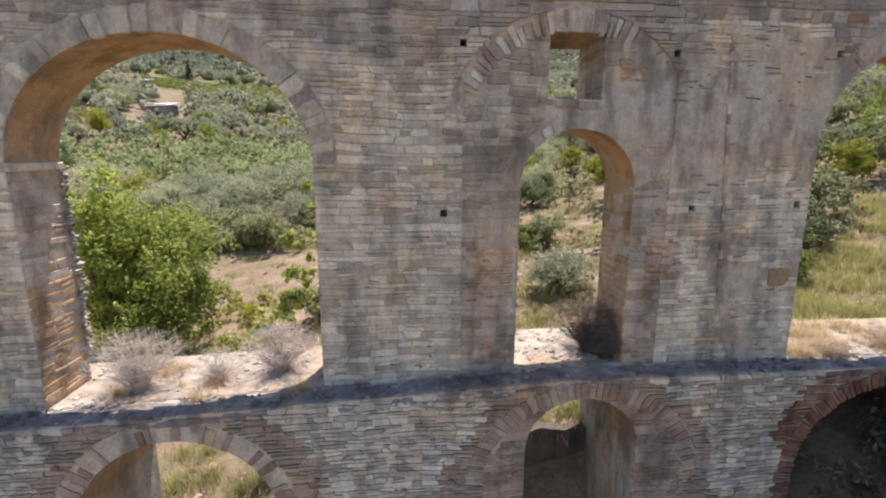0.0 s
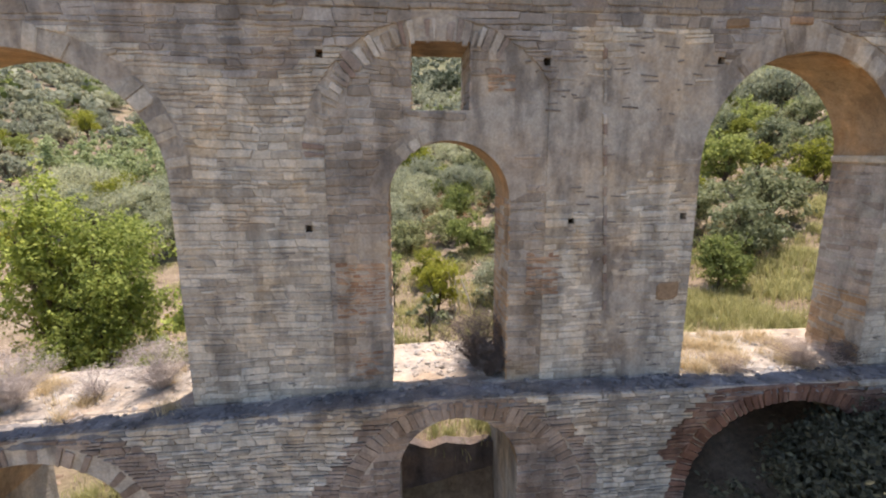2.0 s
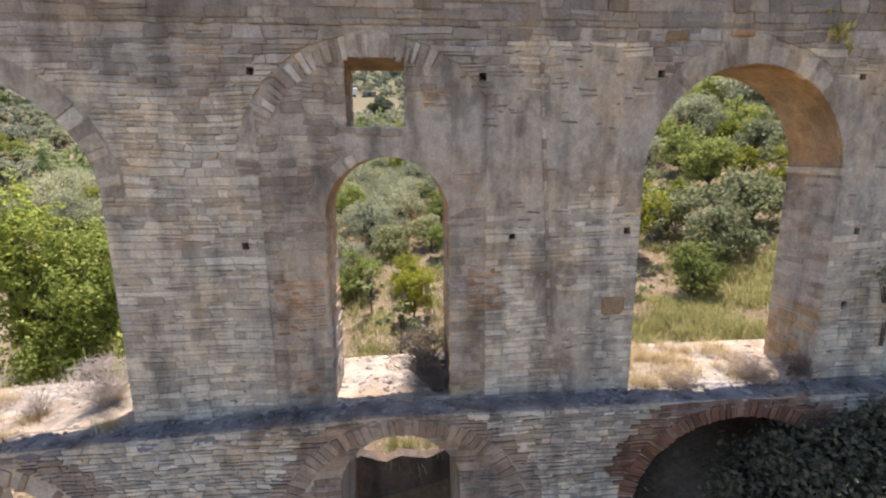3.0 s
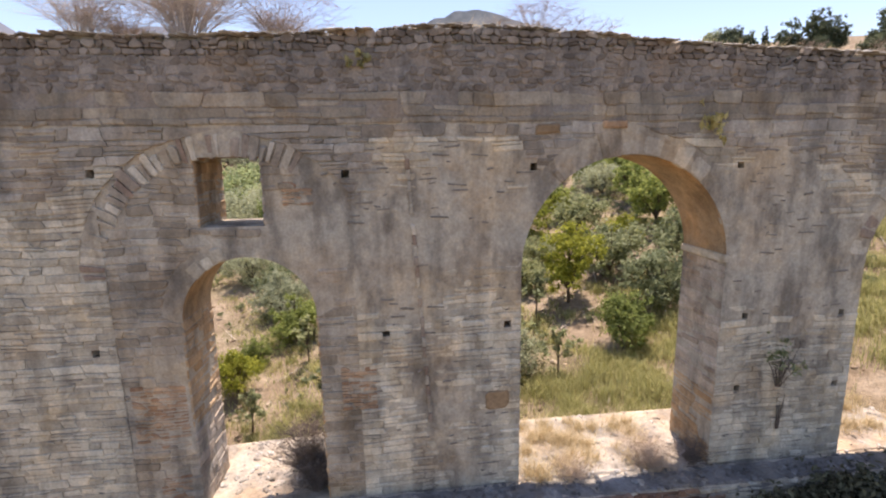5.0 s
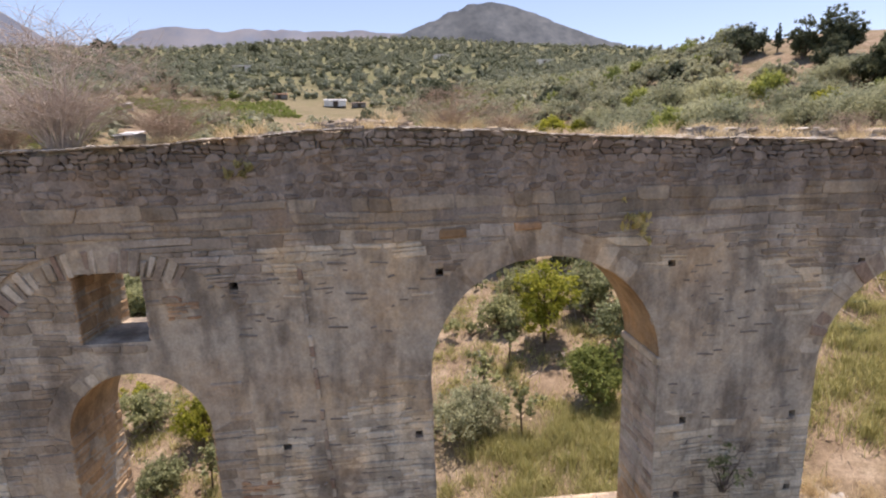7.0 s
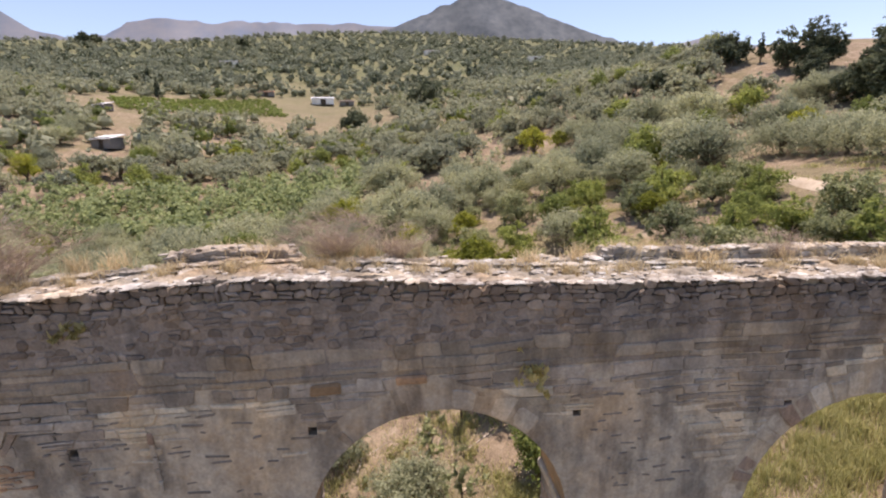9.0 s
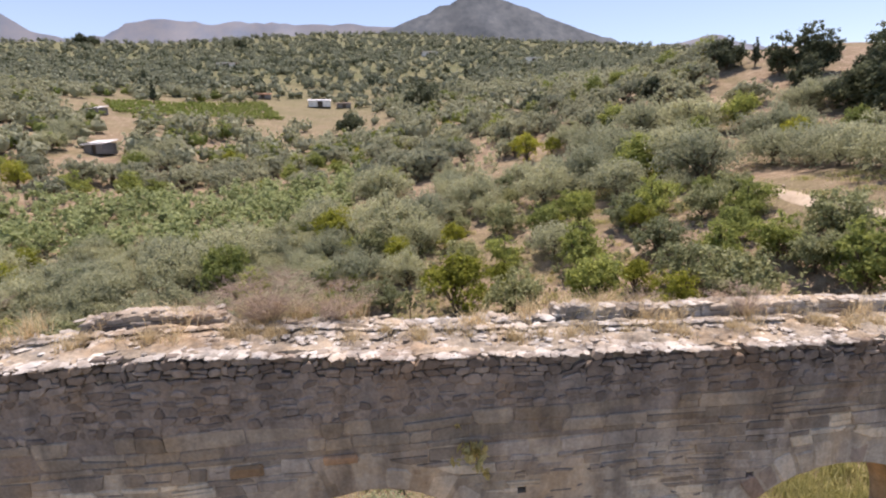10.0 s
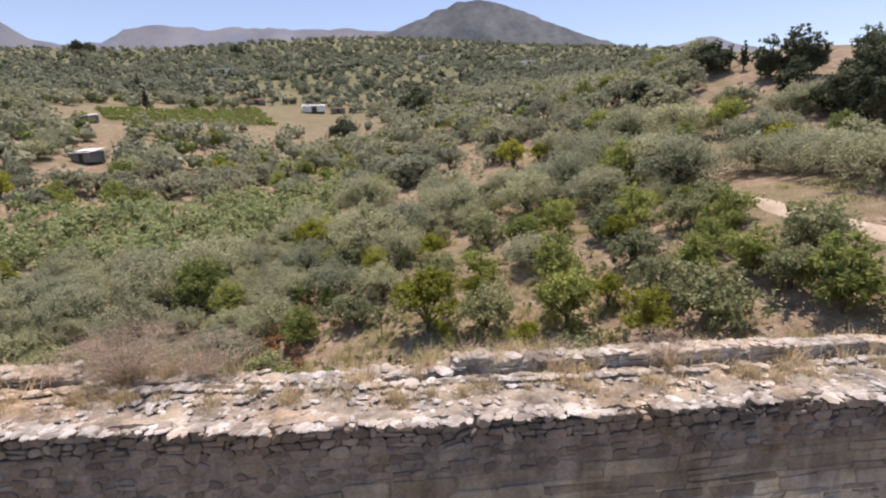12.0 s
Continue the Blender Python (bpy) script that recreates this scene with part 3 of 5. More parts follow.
for quad in courses(X0, X1, -6.0, 0.5, [LOW_A, LOW_BLIND, LOW_C], (0.055, 0.14), (0.12, 0.5), 0.016, 0.3):
    cx, cz = sum(p[0] for p in quad) / 4, sum(p[1] for p in quad) / 4
    if quad[2][1] > ledge_z(cx) + 0.01:
        continue
    e = math.hypot((cx - LOW_C.c) / LOW_C.a, max(0.0, cz - LOW_C.spring) / LOW_C.b)
    near = e < 1.36 + 0.12 * noise.noise(Vector((cx * 1.3, cz * 1.3, 8))) and 7.0 < cx < 12.3
    rusty = any(math.hypot((cx - o.c) / o.a, max(0.0, cz - o.spring) / o.b) < (1.5 if o is LOW_A else 1.33) + 0.16 * noise.noise(Vector((cx * 0.9, cz * 0.9, 15))) for o in (LOW_A, LOW_BLIND))
    (damp if near else brown if rusty else cool).add(*block(quad, LOW_FRONT + FACE + 0.05, LOW_FRONT - 0.015 + RNG.uniform(-0.02, 0.012), 0.012))
for quad in courses(0.75, 4.85, -6.0, 0.1, [LOW_B], (0.10, 0.2), (0.2, 0.5)):
    cx, cz = sum(p[0] for p in quad) / 4, sum(p[1] for p in quad) / 4
    if abs(cx - LOW_BLIND.c) < (LOW_BLIND.a if cz < LOW_BLIND.spring else LOW_BLIND.half(cz) - 0.36):
        brown.add(*block(quad, LOW_FRONT + FACE + 0.05, LOW_FRONT + RNG.uniform(-0.012, 0.012), 0.012))
for quad in courses(X0, X1, 7.5, 8.0, [], (0.07, 0.20), (0.2, 0.9), 0.010, 0.35):
    if RNG.random() < 0.93:
        band.add(*block(quad, FACE + 0.05, -0.002 + RNG.uniform(-0.022, 0.012), 0.016, 0.012, 0.2))
for quad in courses(X0, X1, 8.0, 9.3, [], (0.06, 0.16), (0.07, 0.26), 0.008, 0.4):
    cx = (quad[0][0] + quad[1][0]) / 2
    if quad[2][1] < top_z(cx) + RNG.uniform(-0.03, 0.06):
        rubble.add(*block(quad, FACE + 0.06, RNG.uniform(-0.024, 0.016), 0.020, 0.014, 0.42))

# Thin dark chips added in place of the shadowed gaps of open joints.
joint_chips = Pile()
for _ in range(2000):
    x, z = RNG.uniform(-9, 21), RNG.uniform(0.5, 7.4)
    if noise.noise(Vector((x * 0.5, z * 0.5, 31))) < RNG.uniform(-0.5, 0.35) or any(abs(x - o.c) < o.half(z) + 0.25 for o in (ARCH_A, ARCH_C, ARCH_D)):
        continue
    if abs(x - BLIND.c) < BLIND.a + 0.3 and z < BLIND.top(max(BLIND.c - BLIND.a + 0.01, min(BLIND.c + BLIND.a - 0.01, x))) + 0.45:
        continue
    w, h, s = RNG.choice((0.04, 0.06, 0.08, 0.14)) * RNG.uniform(0.7, 1.2), RNG.uniform(0.006, 0.018), RNG.uniform(-0.03, 0.03)
    joint_chips.add(*block([(x - w, z - h), (x + w, z - h + s), (x + w, z + h + s), (x - w, z + h)], FACE + 0.03, FACE - 0.012 - RNG.uniform(0, 0.014), 0.005, 0.008, 0.6))
joint_chips.make("slate_packing", M_JOINTCHIP, upper, kind="stuff")
face.make("coursed_stonework", M_STONE, upper, kind="stuff")
infill.make("infill_stonework", M_INFILL, upper, "brownish rubble walling up the blind arch", "stuff")
stained.make("stained_stonework", M_DARKCOURSE, upper, "darker stones of the top courses below the channel", "stuff")
cool.make("coursed_stonework", M_COOL, lower, kind="stuff")
brown.make("stained_stonework", M_BROWN, lower, "brown iron-stained stones round the lower arches", "stuff")
damp.make("stained_stonework", M_DAMP, lower, "damp red-stained stones round the arch", "stuff")
band.make("band_stonework", M_BAND, parapet_wall, kind="stuff")
rubble.make("rubble_stonework", M_RUBBLE, parapet_wall, kind="stuff")


def voussoirs(o, y_front, y_back, ring, count, mat, parent, first=0.0, last=math.pi, out_vary=0.1, gap=0.02, name="voussoir", keep=1.0):
    """The wedge stones of an arch, each a part."""
    cuts = [first + (last - first) * (i + (RNG.uniform(-0.2, 0.2) if 0 < i < count else 0)) / count for i in range(count + 1)]
    for a, b in zip(cuts, cuts[1:]):
        if RNG.random() > keep:
            continue
        r = ring * RNG.uniform(1 - out_vary, 1 + out_vary * 0.3)
        g = gap / (o.a + r)
        quad = [o.at(a + g / 2, 0.0), o.at(a + g / 2, r), o.at(b - g / 2, r), o.at(b - g / 2, 0.0)]
        quad = [(x + RNG.uniform(-0.02, 0.02), z + RNG.uniform(-0.02, 0.02)) for x, z in quad]
        v, f = block(quad, y_back, y_front + RNG.uniform(-0.012, 0.015), 0.008, 0.016)
        mesh_object(name, v, [q[::-1] for q in f], mat, parent)


voussoirs(BLIND, FACE - 0.016, 0.12, 0.40, 34, M_VOUS, upper, 1.0, math.pi, out_vary=0.35, gap=0.045, keep=0.82)
voussoirs(ARCH_A, FACE - 0.02, 0.10, 0.42, 34, M_BLOCK, upper, keep=0.45)
voussoirs(ARCH_C, FACE - 0.006, 0.10, 0.50, 19, M_VOUS, upper, keep=0.5, out_vary=0.5, gap=0.07)
voussoirs(ARCH_C, FACE - 0.010, 0.10, 0.44, 13, M_BAND, upper, 0.9, 2.3, keep=0.55, out_vary=0.5, gap=0.1)
voussoirs(ARCH_D, FACE - 0.014, 0.10, 0.42, 26, M_VOUS, upper, out_vary=0.3, gap=0.04, keep=0.85)
voussoirs(DOORWAY, 0.03, 0.16, 0.26, 17, M_BLOCK, upper, out_vary=0.2, keep=0.4)
M_BRICKPIECE = masonry("old_red_brick_piece", (0.20, 0.148, 0.112), (0.285, 0.222, 0.172), (0.37, 0.30, 0.24), 0.9, 0.2, 0.4, 0.4, "object")
voussoirs(LOW_A, LOW_FRONT - 0.01, LOW_FRONT + 0.1, 0.42, 40, M_BRICKPIECE, lower, out_vary=0.35, keep=0.6)
voussoirs(LOW_BLIND, LOW_FRONT - 0.01, LOW_FRONT + 0.1, 0.36, 46, M_BRICKPIECE, lower, name="brick")
voussoirs(LOW_C, LOW_FRONT - 0.03, LOW_FRONT + 0.1, 0.36, 54, M_DAMPBRICK, lower, name="brick")
for quad, front in picked:
    v, f = block(quad, FACE + 0.05, front)
    mesh_object("stone", v, f, M_BLOCK, upper)


def top_profile(x, y):
    """Across the top: a trodden strip, a low lip, then the silted channel."""
    if y < 0.86:
        return 0.0
    if y < 0.98:
        return 0.07
    return -0.2


def deck(name, x0, x1, y0, y1, z, nx, ny, amp, mat, parent, label, drop=0.12, across=None):
    """An uneven top surface with a ragged front edge."""
    v = []
    for j in range(ny + 1):
        for i in range(nx + 1):
            x, t = x0 + (x1 - x0) * i / nx, j / ny
            y = y0 + (y1 - y0) * t
            h = amp * noise.fractal(Vector((x * 2.2, y * 3.0, 1)), 0.8, 2.0, 6) + (across(x, y) if across else 0)
            edge = 0.07 * noise.noise(Vector((x * 3.1, 7, 0))) + 0.04 * noise.noise(Vector((x * 9.0, 3, 0)))
            v.append((x, y + abs(edge) * (1 - t), z(x) + h - (drop if j in (0, ny) else 0)))
    w = nx + 1
    f = [(j * w + i, j * w + i + 1, (j + 1) * w + i + 1, (j + 1) * w + i) for j in range(ny) for i in range(nx)]
    return mesh_object(name, v, f, mat, parent, label, smooth=False)


deck("channel_top", X0, X1, 0.03, 1.46, top_z, 1100, 30, 0.08, M_TOP, parapet_wall, "sunbleached rubble surface with straw", 0.36, top_profile)
deck("ledge_slab", X0, X1, LOW_FRONT - 0.03, 0.0, lambda x: ledge_z(x) + 0.03, 700, 8, 0.05, M_SLAB, lower, "ledge slab darkened by lichen and painted-in shade", 0.2)
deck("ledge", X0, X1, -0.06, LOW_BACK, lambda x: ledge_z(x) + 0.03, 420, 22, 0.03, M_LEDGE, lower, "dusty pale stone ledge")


def back_height(x):
    """How high the far channel wall still stands above the top."""
    h = 0.23 if x > 12.4 else (0.20 if 5.4 < x < 7.4 else (0.10 if 11.2 < x <= 12.4 else 0.02))
    return h + 0.07 * noise.noise(Vector((x * 0.9, 4, 0))) + 0.05 * noise.noise(Vector((x * 4.0, 4, 0)))


back_wall = wall_body("far_channel_wall", X0, X1, lambda x: top_z(x) - 0.3, lambda x: top_z(x) + back_height(x) - 0.06, [], 1.17, 1.47,
                      [M_BACKWALL, M_BACKWALL, M_BACKWALL], aqueduct, "low broken far wall of the water channel", 0.16)


def rock(c, size, flat, r):
    """A small broken stone."""
    t = (1 + 5 ** 0.5) / 2
    base = [(-1, t, 0), (1, t, 0), (-1, -t, 0), (1, -t, 0), (0, -1, t), (0, 1, t), (0, -1, -t), (0, 1, -t), (t, 0, -1), (t, 0, 1), (-t, 0, -1), (-t, 0, 1)]
    faces = [(0, 11, 5), (0, 5, 1), (0, 1, 7), (0, 7, 10), (0, 10, 11), (1, 5, 9), (5, 11, 4), (11, 10, 2), (10, 7, 6), (7, 1, 8),
             (3, 9, 4), (3, 4, 2), (3, 2, 6), (3, 6, 8), (3, 8, 9), (4, 9, 5), (2, 4, 11), (6, 2, 10), (8, 6, 7), (9, 8, 1)]
    a = r.uniform(0, 6.3)
    ca, sa = math.cos(a), math.sin(a)
    sx, sy = size * r.uniform(0.8, 1.5), size * r.uniform(0.6, 1.0)
    v = []
    for x, y, z in base:
        k = r.uniform(0.75, 1.15) / 1.9
        x, y, z = x * k * sx, y * k * sy, z * k * size * flat
        v.append((c[0] + x * ca - y * sa, c[1] + x * sa + y * ca, c[2] + z))
    return v, faces


RR = random.Random(31)
loose = Pile()
for i in range(8500):
    x = RR.uniform(-6, 26)
    y = RR.choice((RR.uniform(-0.05, 0.22), RR.uniform(0.0, 0.9), RR.uniform(0.78, 1.02)))
    if noise.noise(Vector((x * 1.4, y * 3, 17))) < RR.uniform(-0.6, 0.2):
        continue
    s = RR.choice((0.02, 0.03, 0.05, 0.07, 0.11)) * RR.uniform(0.7, 1.1) if y < 0.24 or y > 0.76 else RR.uniform(0.015, 0.08)
    loose.add(*rock((x, y, top_z(x) + top_profile(x, y) * 0.8 + 0.01), s, 0.24 if s > 0.06 else 0.4, RR))
ledge_rocks = Pile()
for i in range(520):
    x = RR.uniform(-9, 15)
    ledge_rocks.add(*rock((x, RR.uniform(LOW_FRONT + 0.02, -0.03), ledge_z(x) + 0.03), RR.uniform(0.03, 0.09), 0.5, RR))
ledge_rocks.make("ledge_rubble", M_SLAB, lower, "loose stones darkened by lichen and painted-in shade", "stuff")
pebbles = Pile()
for i in range(700):
    x = RR.choice((RR.uniform(-7.4, -2.4), RR.uniform(1.5, 3.7), RR.uniform(7.5, 11.5), RR.uniform(14.4, 18.4)))
    pebbles.add(*rock((x, RR.uniform(0.0, 2.2), ledge_z(x) + 0.03), RR.choice((0.02, 0.03, 0.05, 0.08)), 0.6, RR))
pebbles.make("ledge_gravel", M_TOPSTONE, lower, "pale pebbles on the ledge", "stuff")
loose.make("loose_rubble", M_TOPSTONE, parapet_wall, "pale sunbleached loose stones", "stuff")
def crumbling_top(name, x0, x1, y0, y1, height, mat, parent, label, nx=900, na=9):
    """A rounded, broken wall top."""
    v = []
    for i in range(nx + 1):
        x = x0 + (x1 - x0) * i / nx
        for a in range(na + 1):
            s = math.pi * a / na
            y = (y0 + y1) / 2 - math.cos(s) * ((y1 - y0) / 2 + 0.02)
            lump = 0.045 * noise.fractal(Vector((x * 8.0, y * 6, 6)), 0.7, 2.0, 6)
            v.append((x, y + 0.03 * noise.noise(Vector((x * 5, s * 2, 2))), top_z(x) + height(x) - 0.10 + 0.11 * math.sin(s) ** 0.5 + lump))
    w = na + 1
    f = [(i * w + a, (i + 1) * w + a, (i + 1) * w + a + 1, i * w + a + 1) for i in range(nx) for a in range(na)]
    return mesh_object(name, v, f, mat, parent, label)


crumbling_top("wall_top", -8.0, 28.0, 1.17, 1.47, back_height, M_TOP, back_wall, "crumbling sunlit wall top")
strata, slabs = Pile(), Pile()
for quad in courses(-8.0, 28.0, 8.2, 9.5, [], (0.05, 0.11), (0.14, 0.5), 0.010, 0.2):
    cx, low, high = (quad[0][0] + quad[1][0]) / 2, quad[0][1], quad[2][1]
    if low > top_z(cx) - 0.25 and high < top_z(cx) + back_height(cx) + 0.02:
        strata.add(*block(quad, 1.25, 1.145 + RR.uniform(-0.03, 0.015), 0.012, 0.012, 0.35))
x = -8.0
while x < 28.0:
    size = RR.choice((0.05, 0.07, 0.10, 0.14))
    for _ in range(2):
        slabs.add(*rock((x + RR.uniform(-0.05, 0.05), RR.uniform(1.16, 1.45), top_z(x) + back_height(x) + RR.uniform(-0.03, 0.02)), size * RR.uniform(0.7, 1.1), 0.28, RR))
    x += size * RR.uniform(0.7, 1.5)
strata.make("channel_stonework", M_BACKWALL, back_wall, "flat broken stones of the far channel wall", "stuff")
slabs.make("capping_rubble", M_TOPSTONE, back_wall, "pale broken slabs capping the wall", "stuff")

# stones of the jambs
jamb, ochre = Pile(), Pile()


def jamb_face(x, side, z0, z1, thick=THICK, to=jamb):
    for quad in courses(0.03, thick, z0, z1, [], (0.11, 0.22), (0.25, 0.6)):
        v, f = block(quad, 0.03, -0.012 + RNG.uniform(-0.012, 0.014), 0.014)
        to.add([(x + side * d, u, z) for u, d, z in v], f)


jamb_face(ARCH_A.x0, -1, 0.1, 2.4, to=ochre)
jamb_face(ARCH_A.x0, -1, 2.4, 4.6)
jamb_face(DOORWAY.x0, -1, 0.5, 2.2)
jamb_face(DOORWAY.x0, -1, 2.2, 4.2, to=ochre)
jamb_face(DOORWAY.x1, 1, 0.5, 4.2, to=ochre)
jamb_face(ARCH_C.x0, -1, 0.5, 4.9)
jamb_face(ARCH_C.x1, 1, 0.5, 2.1, to=ochre)
jamb_face(ARCH_C.x1, 1, 2.1, 4.9)
jamb_face(ARCH_D.x1, 1, 0.5, 4.7)
jamb_face(ARCH_D.x0, -1, 0.5, 4.7)
jamb_face(WINDOW.x0, -1, 5.84, 6.97, to=ochre)
jamb_face(WINDOW.x1, 1, 5.84, 6.97)
toothing = Pile()
for i in range(64):
    z = 0.5 + 4.0 * i / 64
    toothing.add(*rock((ARCH_A.x0 + RNG.uniform(-0.02, 0.05), THICK + RNG.uniform(-0.05, 0.06), z), RNG.uniform(0.05, 0.11), 0.5, RNG))
toothing.make("jamb_toothing", M_TOPSTONE, upper, "pale broken stone ends along the jamb", "stuff")
ochre.make("jamb_stonework", M_OCHRE, upper, "ochre plastered jamb stones", "stuff")
jamb.make("jamb_stonework", M_WARM, upper, "warm brown jamb stones", "stuff")


def impost(x, side, z):
    """A course that juts out where the arch springs."""
    v, f = block([(0.0, z - 0.07), (THICK, z - 0.07), (THICK, z + 0.07), (0.0, z + 0.07)], 0.03, -0.07, 0.012, 0.02)
    mesh_object("impost", [(x + side * d, u, zz) for u, d, zz in v], f, M_BLOCK, upper)


impost(ARCH_C.x1, 1, 4.92)
impost(ARCH_A.x0, -1, 4.55)


def brick_patch(x0, x1, z0, z1, y):
    """A repair of thin bricks in thick mortar."""
    for quad in courses(x0, x1, z0, z1, [], (0.05, 0.08), (0.14, 0.36), 0.024):
        if RNG.random() < 0.86:
            bricks.add(*block(quad, y + 0.06, y + RNG.uniform(-0.006, 0.012), 0.008, 0.008, 0.4))


brick_patch(0.45, 1.38, 1.85, 3.05, 0.028)
brick_patch(0.75, 1.3, 0.7, 1.35, 0.028)
brick_patch(4.1, 4.75, 2.35, 3.2, 0.004)
brick_patch(3.3, 3.8, 6.15, 6.55, 0.02)
bricks.make("repair_brickwork", M_BRICK, upper, "weathered red repair bricks", "stuff")
for i in range(26):
    x, z = 5.43 + 0.012 * i, 6.9 - 0.19 * i
    if i % 7 != 5:
        v, f = block([(x - 0.035, z - 0.17), (x + 0.035, z - 0.17), (x + 0.03, z + 0.01), (x - 0.04, z + 0.01)], 0.05, -0.018, 0.012, 0.012)
        mesh_object("quoin_strip", v, f, M_VOUS, upper)
v, f = block([(6.8, 2.14), (7.24, 2.16), (7.25, 2.52), (6.79, 2.5)], 0.06, FACE - 0.04, 0.01, 0.02)
mesh_object("rust_block", v, f, M_RUST, upper, "single rust-brown stone block")
v, f = block([(7.66, 7.28), (8.12, 7.3), (8.1, 7.47), (7.7, 7.47)], 0.06, FACE - 0.05, 0.02, 0.03)
mesh_object("rust_block", v, f, M_RUST, upper, "single dark brown stone block")
v, f = block([(8.9, 7.38), (9.35, 7.38), (9.34, 7.5), (8.9, 7.5)], 0.06, FACE - 0.06, 0.01, 0.02)
mesh_object("rust_block", v, f, M_BRICK, upper, "single brick-red stone block")


# ---- plants ----
def crown_mesh(name, seed, lobes, leaf, count, mat, squash=0.85, droop=0.0, fuzz=1.0):
    """A crown of many small leaves on uneven lobes. lobes: (x, y, z, radius)."""
    r = np.random.default_rng(seed)
    lobes = np.array(lobes, float)
    weight = lobes[:, 3] ** 2
    k = max(len(lobes) * 3, count // 24)
    which = r.choice(len(lobes), k, p=weight / weight.sum())
    cd = r.normal(size=(k, 3))
    cd /= np.linalg.norm(cd, axis=1, keepdims=True)
    cd[:, 2] = np.where(r.random(k) < 0.55, np.abs(cd[:, 2]), cd[:, 2])
    reach = (1 - 0.6 * r.random(k) ** 2) * (1 + 0.16 * fuzz * r.normal(size=k))
    clump = lobes[which, :3] + cd * (lobes[which, 3] * reach)[:, None] * np.array([1, 1, squash])
    pick = r.integers(0, k, count)
    d = cd[pick]
    c = clump[pick] + r.normal(size=(count, 3)) * (0.17 * fuzz * lobes[which[pick], 3] * r.uniform(0.5, 1.2, count))[:, None]
    n = d * 0.7 + r.normal(size=(count, 3)) * 0.6 + np.array([0, 0, 0.25])
    n /= np.linalg.norm(n, axis=1, keepdims=True)
    a = np.cross(n, r.normal(size=(count, 3)))
    a /= np.linalg.norm(a, axis=1, keepdims=True)
    a[:, 2] -= droop
    b = np.cross(n, a)
    s = leaf * r.uniform(0.6, 1.35, count)[:, None]
    bend = n * s * 0.18
    v = np.stack([c - a * s, c + b * s * 0.5 + bend, c + a * s, c - b * s * 0.5 + bend], 1).reshape(-1, 3)
    f = np.arange(count * 4).reshape(-1, 4)
    me = bpy.data.meshes.new(name)
    me.from_pydata(v.tolist(), [], f.tolist())
    me.materials.append(mat)
    return me


def tube(pile, pts, radii, sides=6):
    """A tapered limb along pts."""
    k = len(pile.v)
    for i, (p, rad) in enumerate(zip(pts, radii)):
        p = Vector(p)
        ahead = (Vector(pts[min(i + 1, len(pts) - 1)]) - Vector(pts[max(i - 1, 0)])).normalized()
        u = ahead.orthogonal().normalized()
        w = ahead.cross(u)
        pile.v += [tuple(p + rad * (math.cos(2 * math.pi * s / sides) * u + math.sin(2 * math.pi * s / sides) * w)) for s in range(sides)]
    for i in range(len(pts) - 1):
        for s in range(sides):
            pile.f.append((k + i * sides + s, k + i * sides + (s + 1) % sides, k + (i + 1) * sides + (s + 1) % sides, k + (i + 1) * sides + s))


def trunk_mesh(name, seed, height, radius, lobes):
    """A trunk that forks into a limb for each lobe of the crown."""
    r = random.Random(seed)
    p = Pile()
    fork = Vector((r.uniform(-0.12, 0.12) * height, r.uniform(-0.12, 0.12) * height, height))
    tube(p, [(0, 0, -0.3), (0.02, 0, 0.05), tuple(fork * 0.55), tuple(fork)], [radius * 1.5, radius * 1.15, radius * 0.9, radius * 0.8])
    for x, y, z, rad in lobes:
        end = Vector((x, y, z + 0.3 * rad))
        m = fork.lerp(end, 0.5) + Vector((r.uniform(-.1, .1), r.uniform(-.1, .1), r.uniform(-.05, .15))) * rad
        tube(p, [tuple(fork * 0.97), tuple(m), tuple(end)], [radius * 0.6, radius * 0.38, radius * 0.12], 5)
        for _ in range(2):
            e2 = end + Vector((r.uniform(-.7, .7), r.uniform(-.7, .7), r.uniform(-.2, .5))) * rad
            tube(p, [tuple(m), tuple(m.lerp(e2, 0.6)), tuple(e2)], [radius * 0.28, radius * 0.18, radius * 0.05], 4)
    me = bpy.data.meshes.new(name)
    me.from_pydata(p.v, [], p.f)
    me.materials.append(M_BARK)
    return me


def make_tree(name, label, category, seed, height, width, mat, leaf, count, stem=0.35, lobes=7, radius=0.12, squash=0.85, droop=0.0, bottom=None, group="", low=0.18, full=False, fuzz=1.0):
    """A tree at the origin: Empty > trunk, crown."""
    r = random.Random(seed)
    base = stem * height if bottom is None else bottom
    lb = []
    for i in range(lobes):
        a = 2 * math.pi * (i + r.uniform(-0.3, 0.3)) / max(1, lobes - 1)
        rad = width * r.uniform(0.15, 0.30)
        k = 0.0 if i == lobes - 1 else width * r.uniform(0.14, 0.36)
        zc = base + (height - base) * (r.uniform(low, 0.66) if k else 0.74)
        if full:
            rad = width * r.uniform(0.2, 0.31)
            zc = rad * 0.55 + (height - rad * 1.5) * (1 - (2.5 * k / width) ** 2) * r.uniform(0.35, 1.0)
        lb.append((k * math.cos(a), k * math.sin(a), min(zc, height - rad * 0.8), rad))
    top = new(name)
    tagged(top, label, category, group)
    t = new("trunk", trunk_mesh(name + "_trunk", seed, base * 0.9 + 0.1, radius, lb))
    c = new("crown", crown_mesh(name + "_crown", seed, lb, leaf, count, mat, squash, droop, fuzz))
    t.parent = c.parent = top
    return top


stood = []


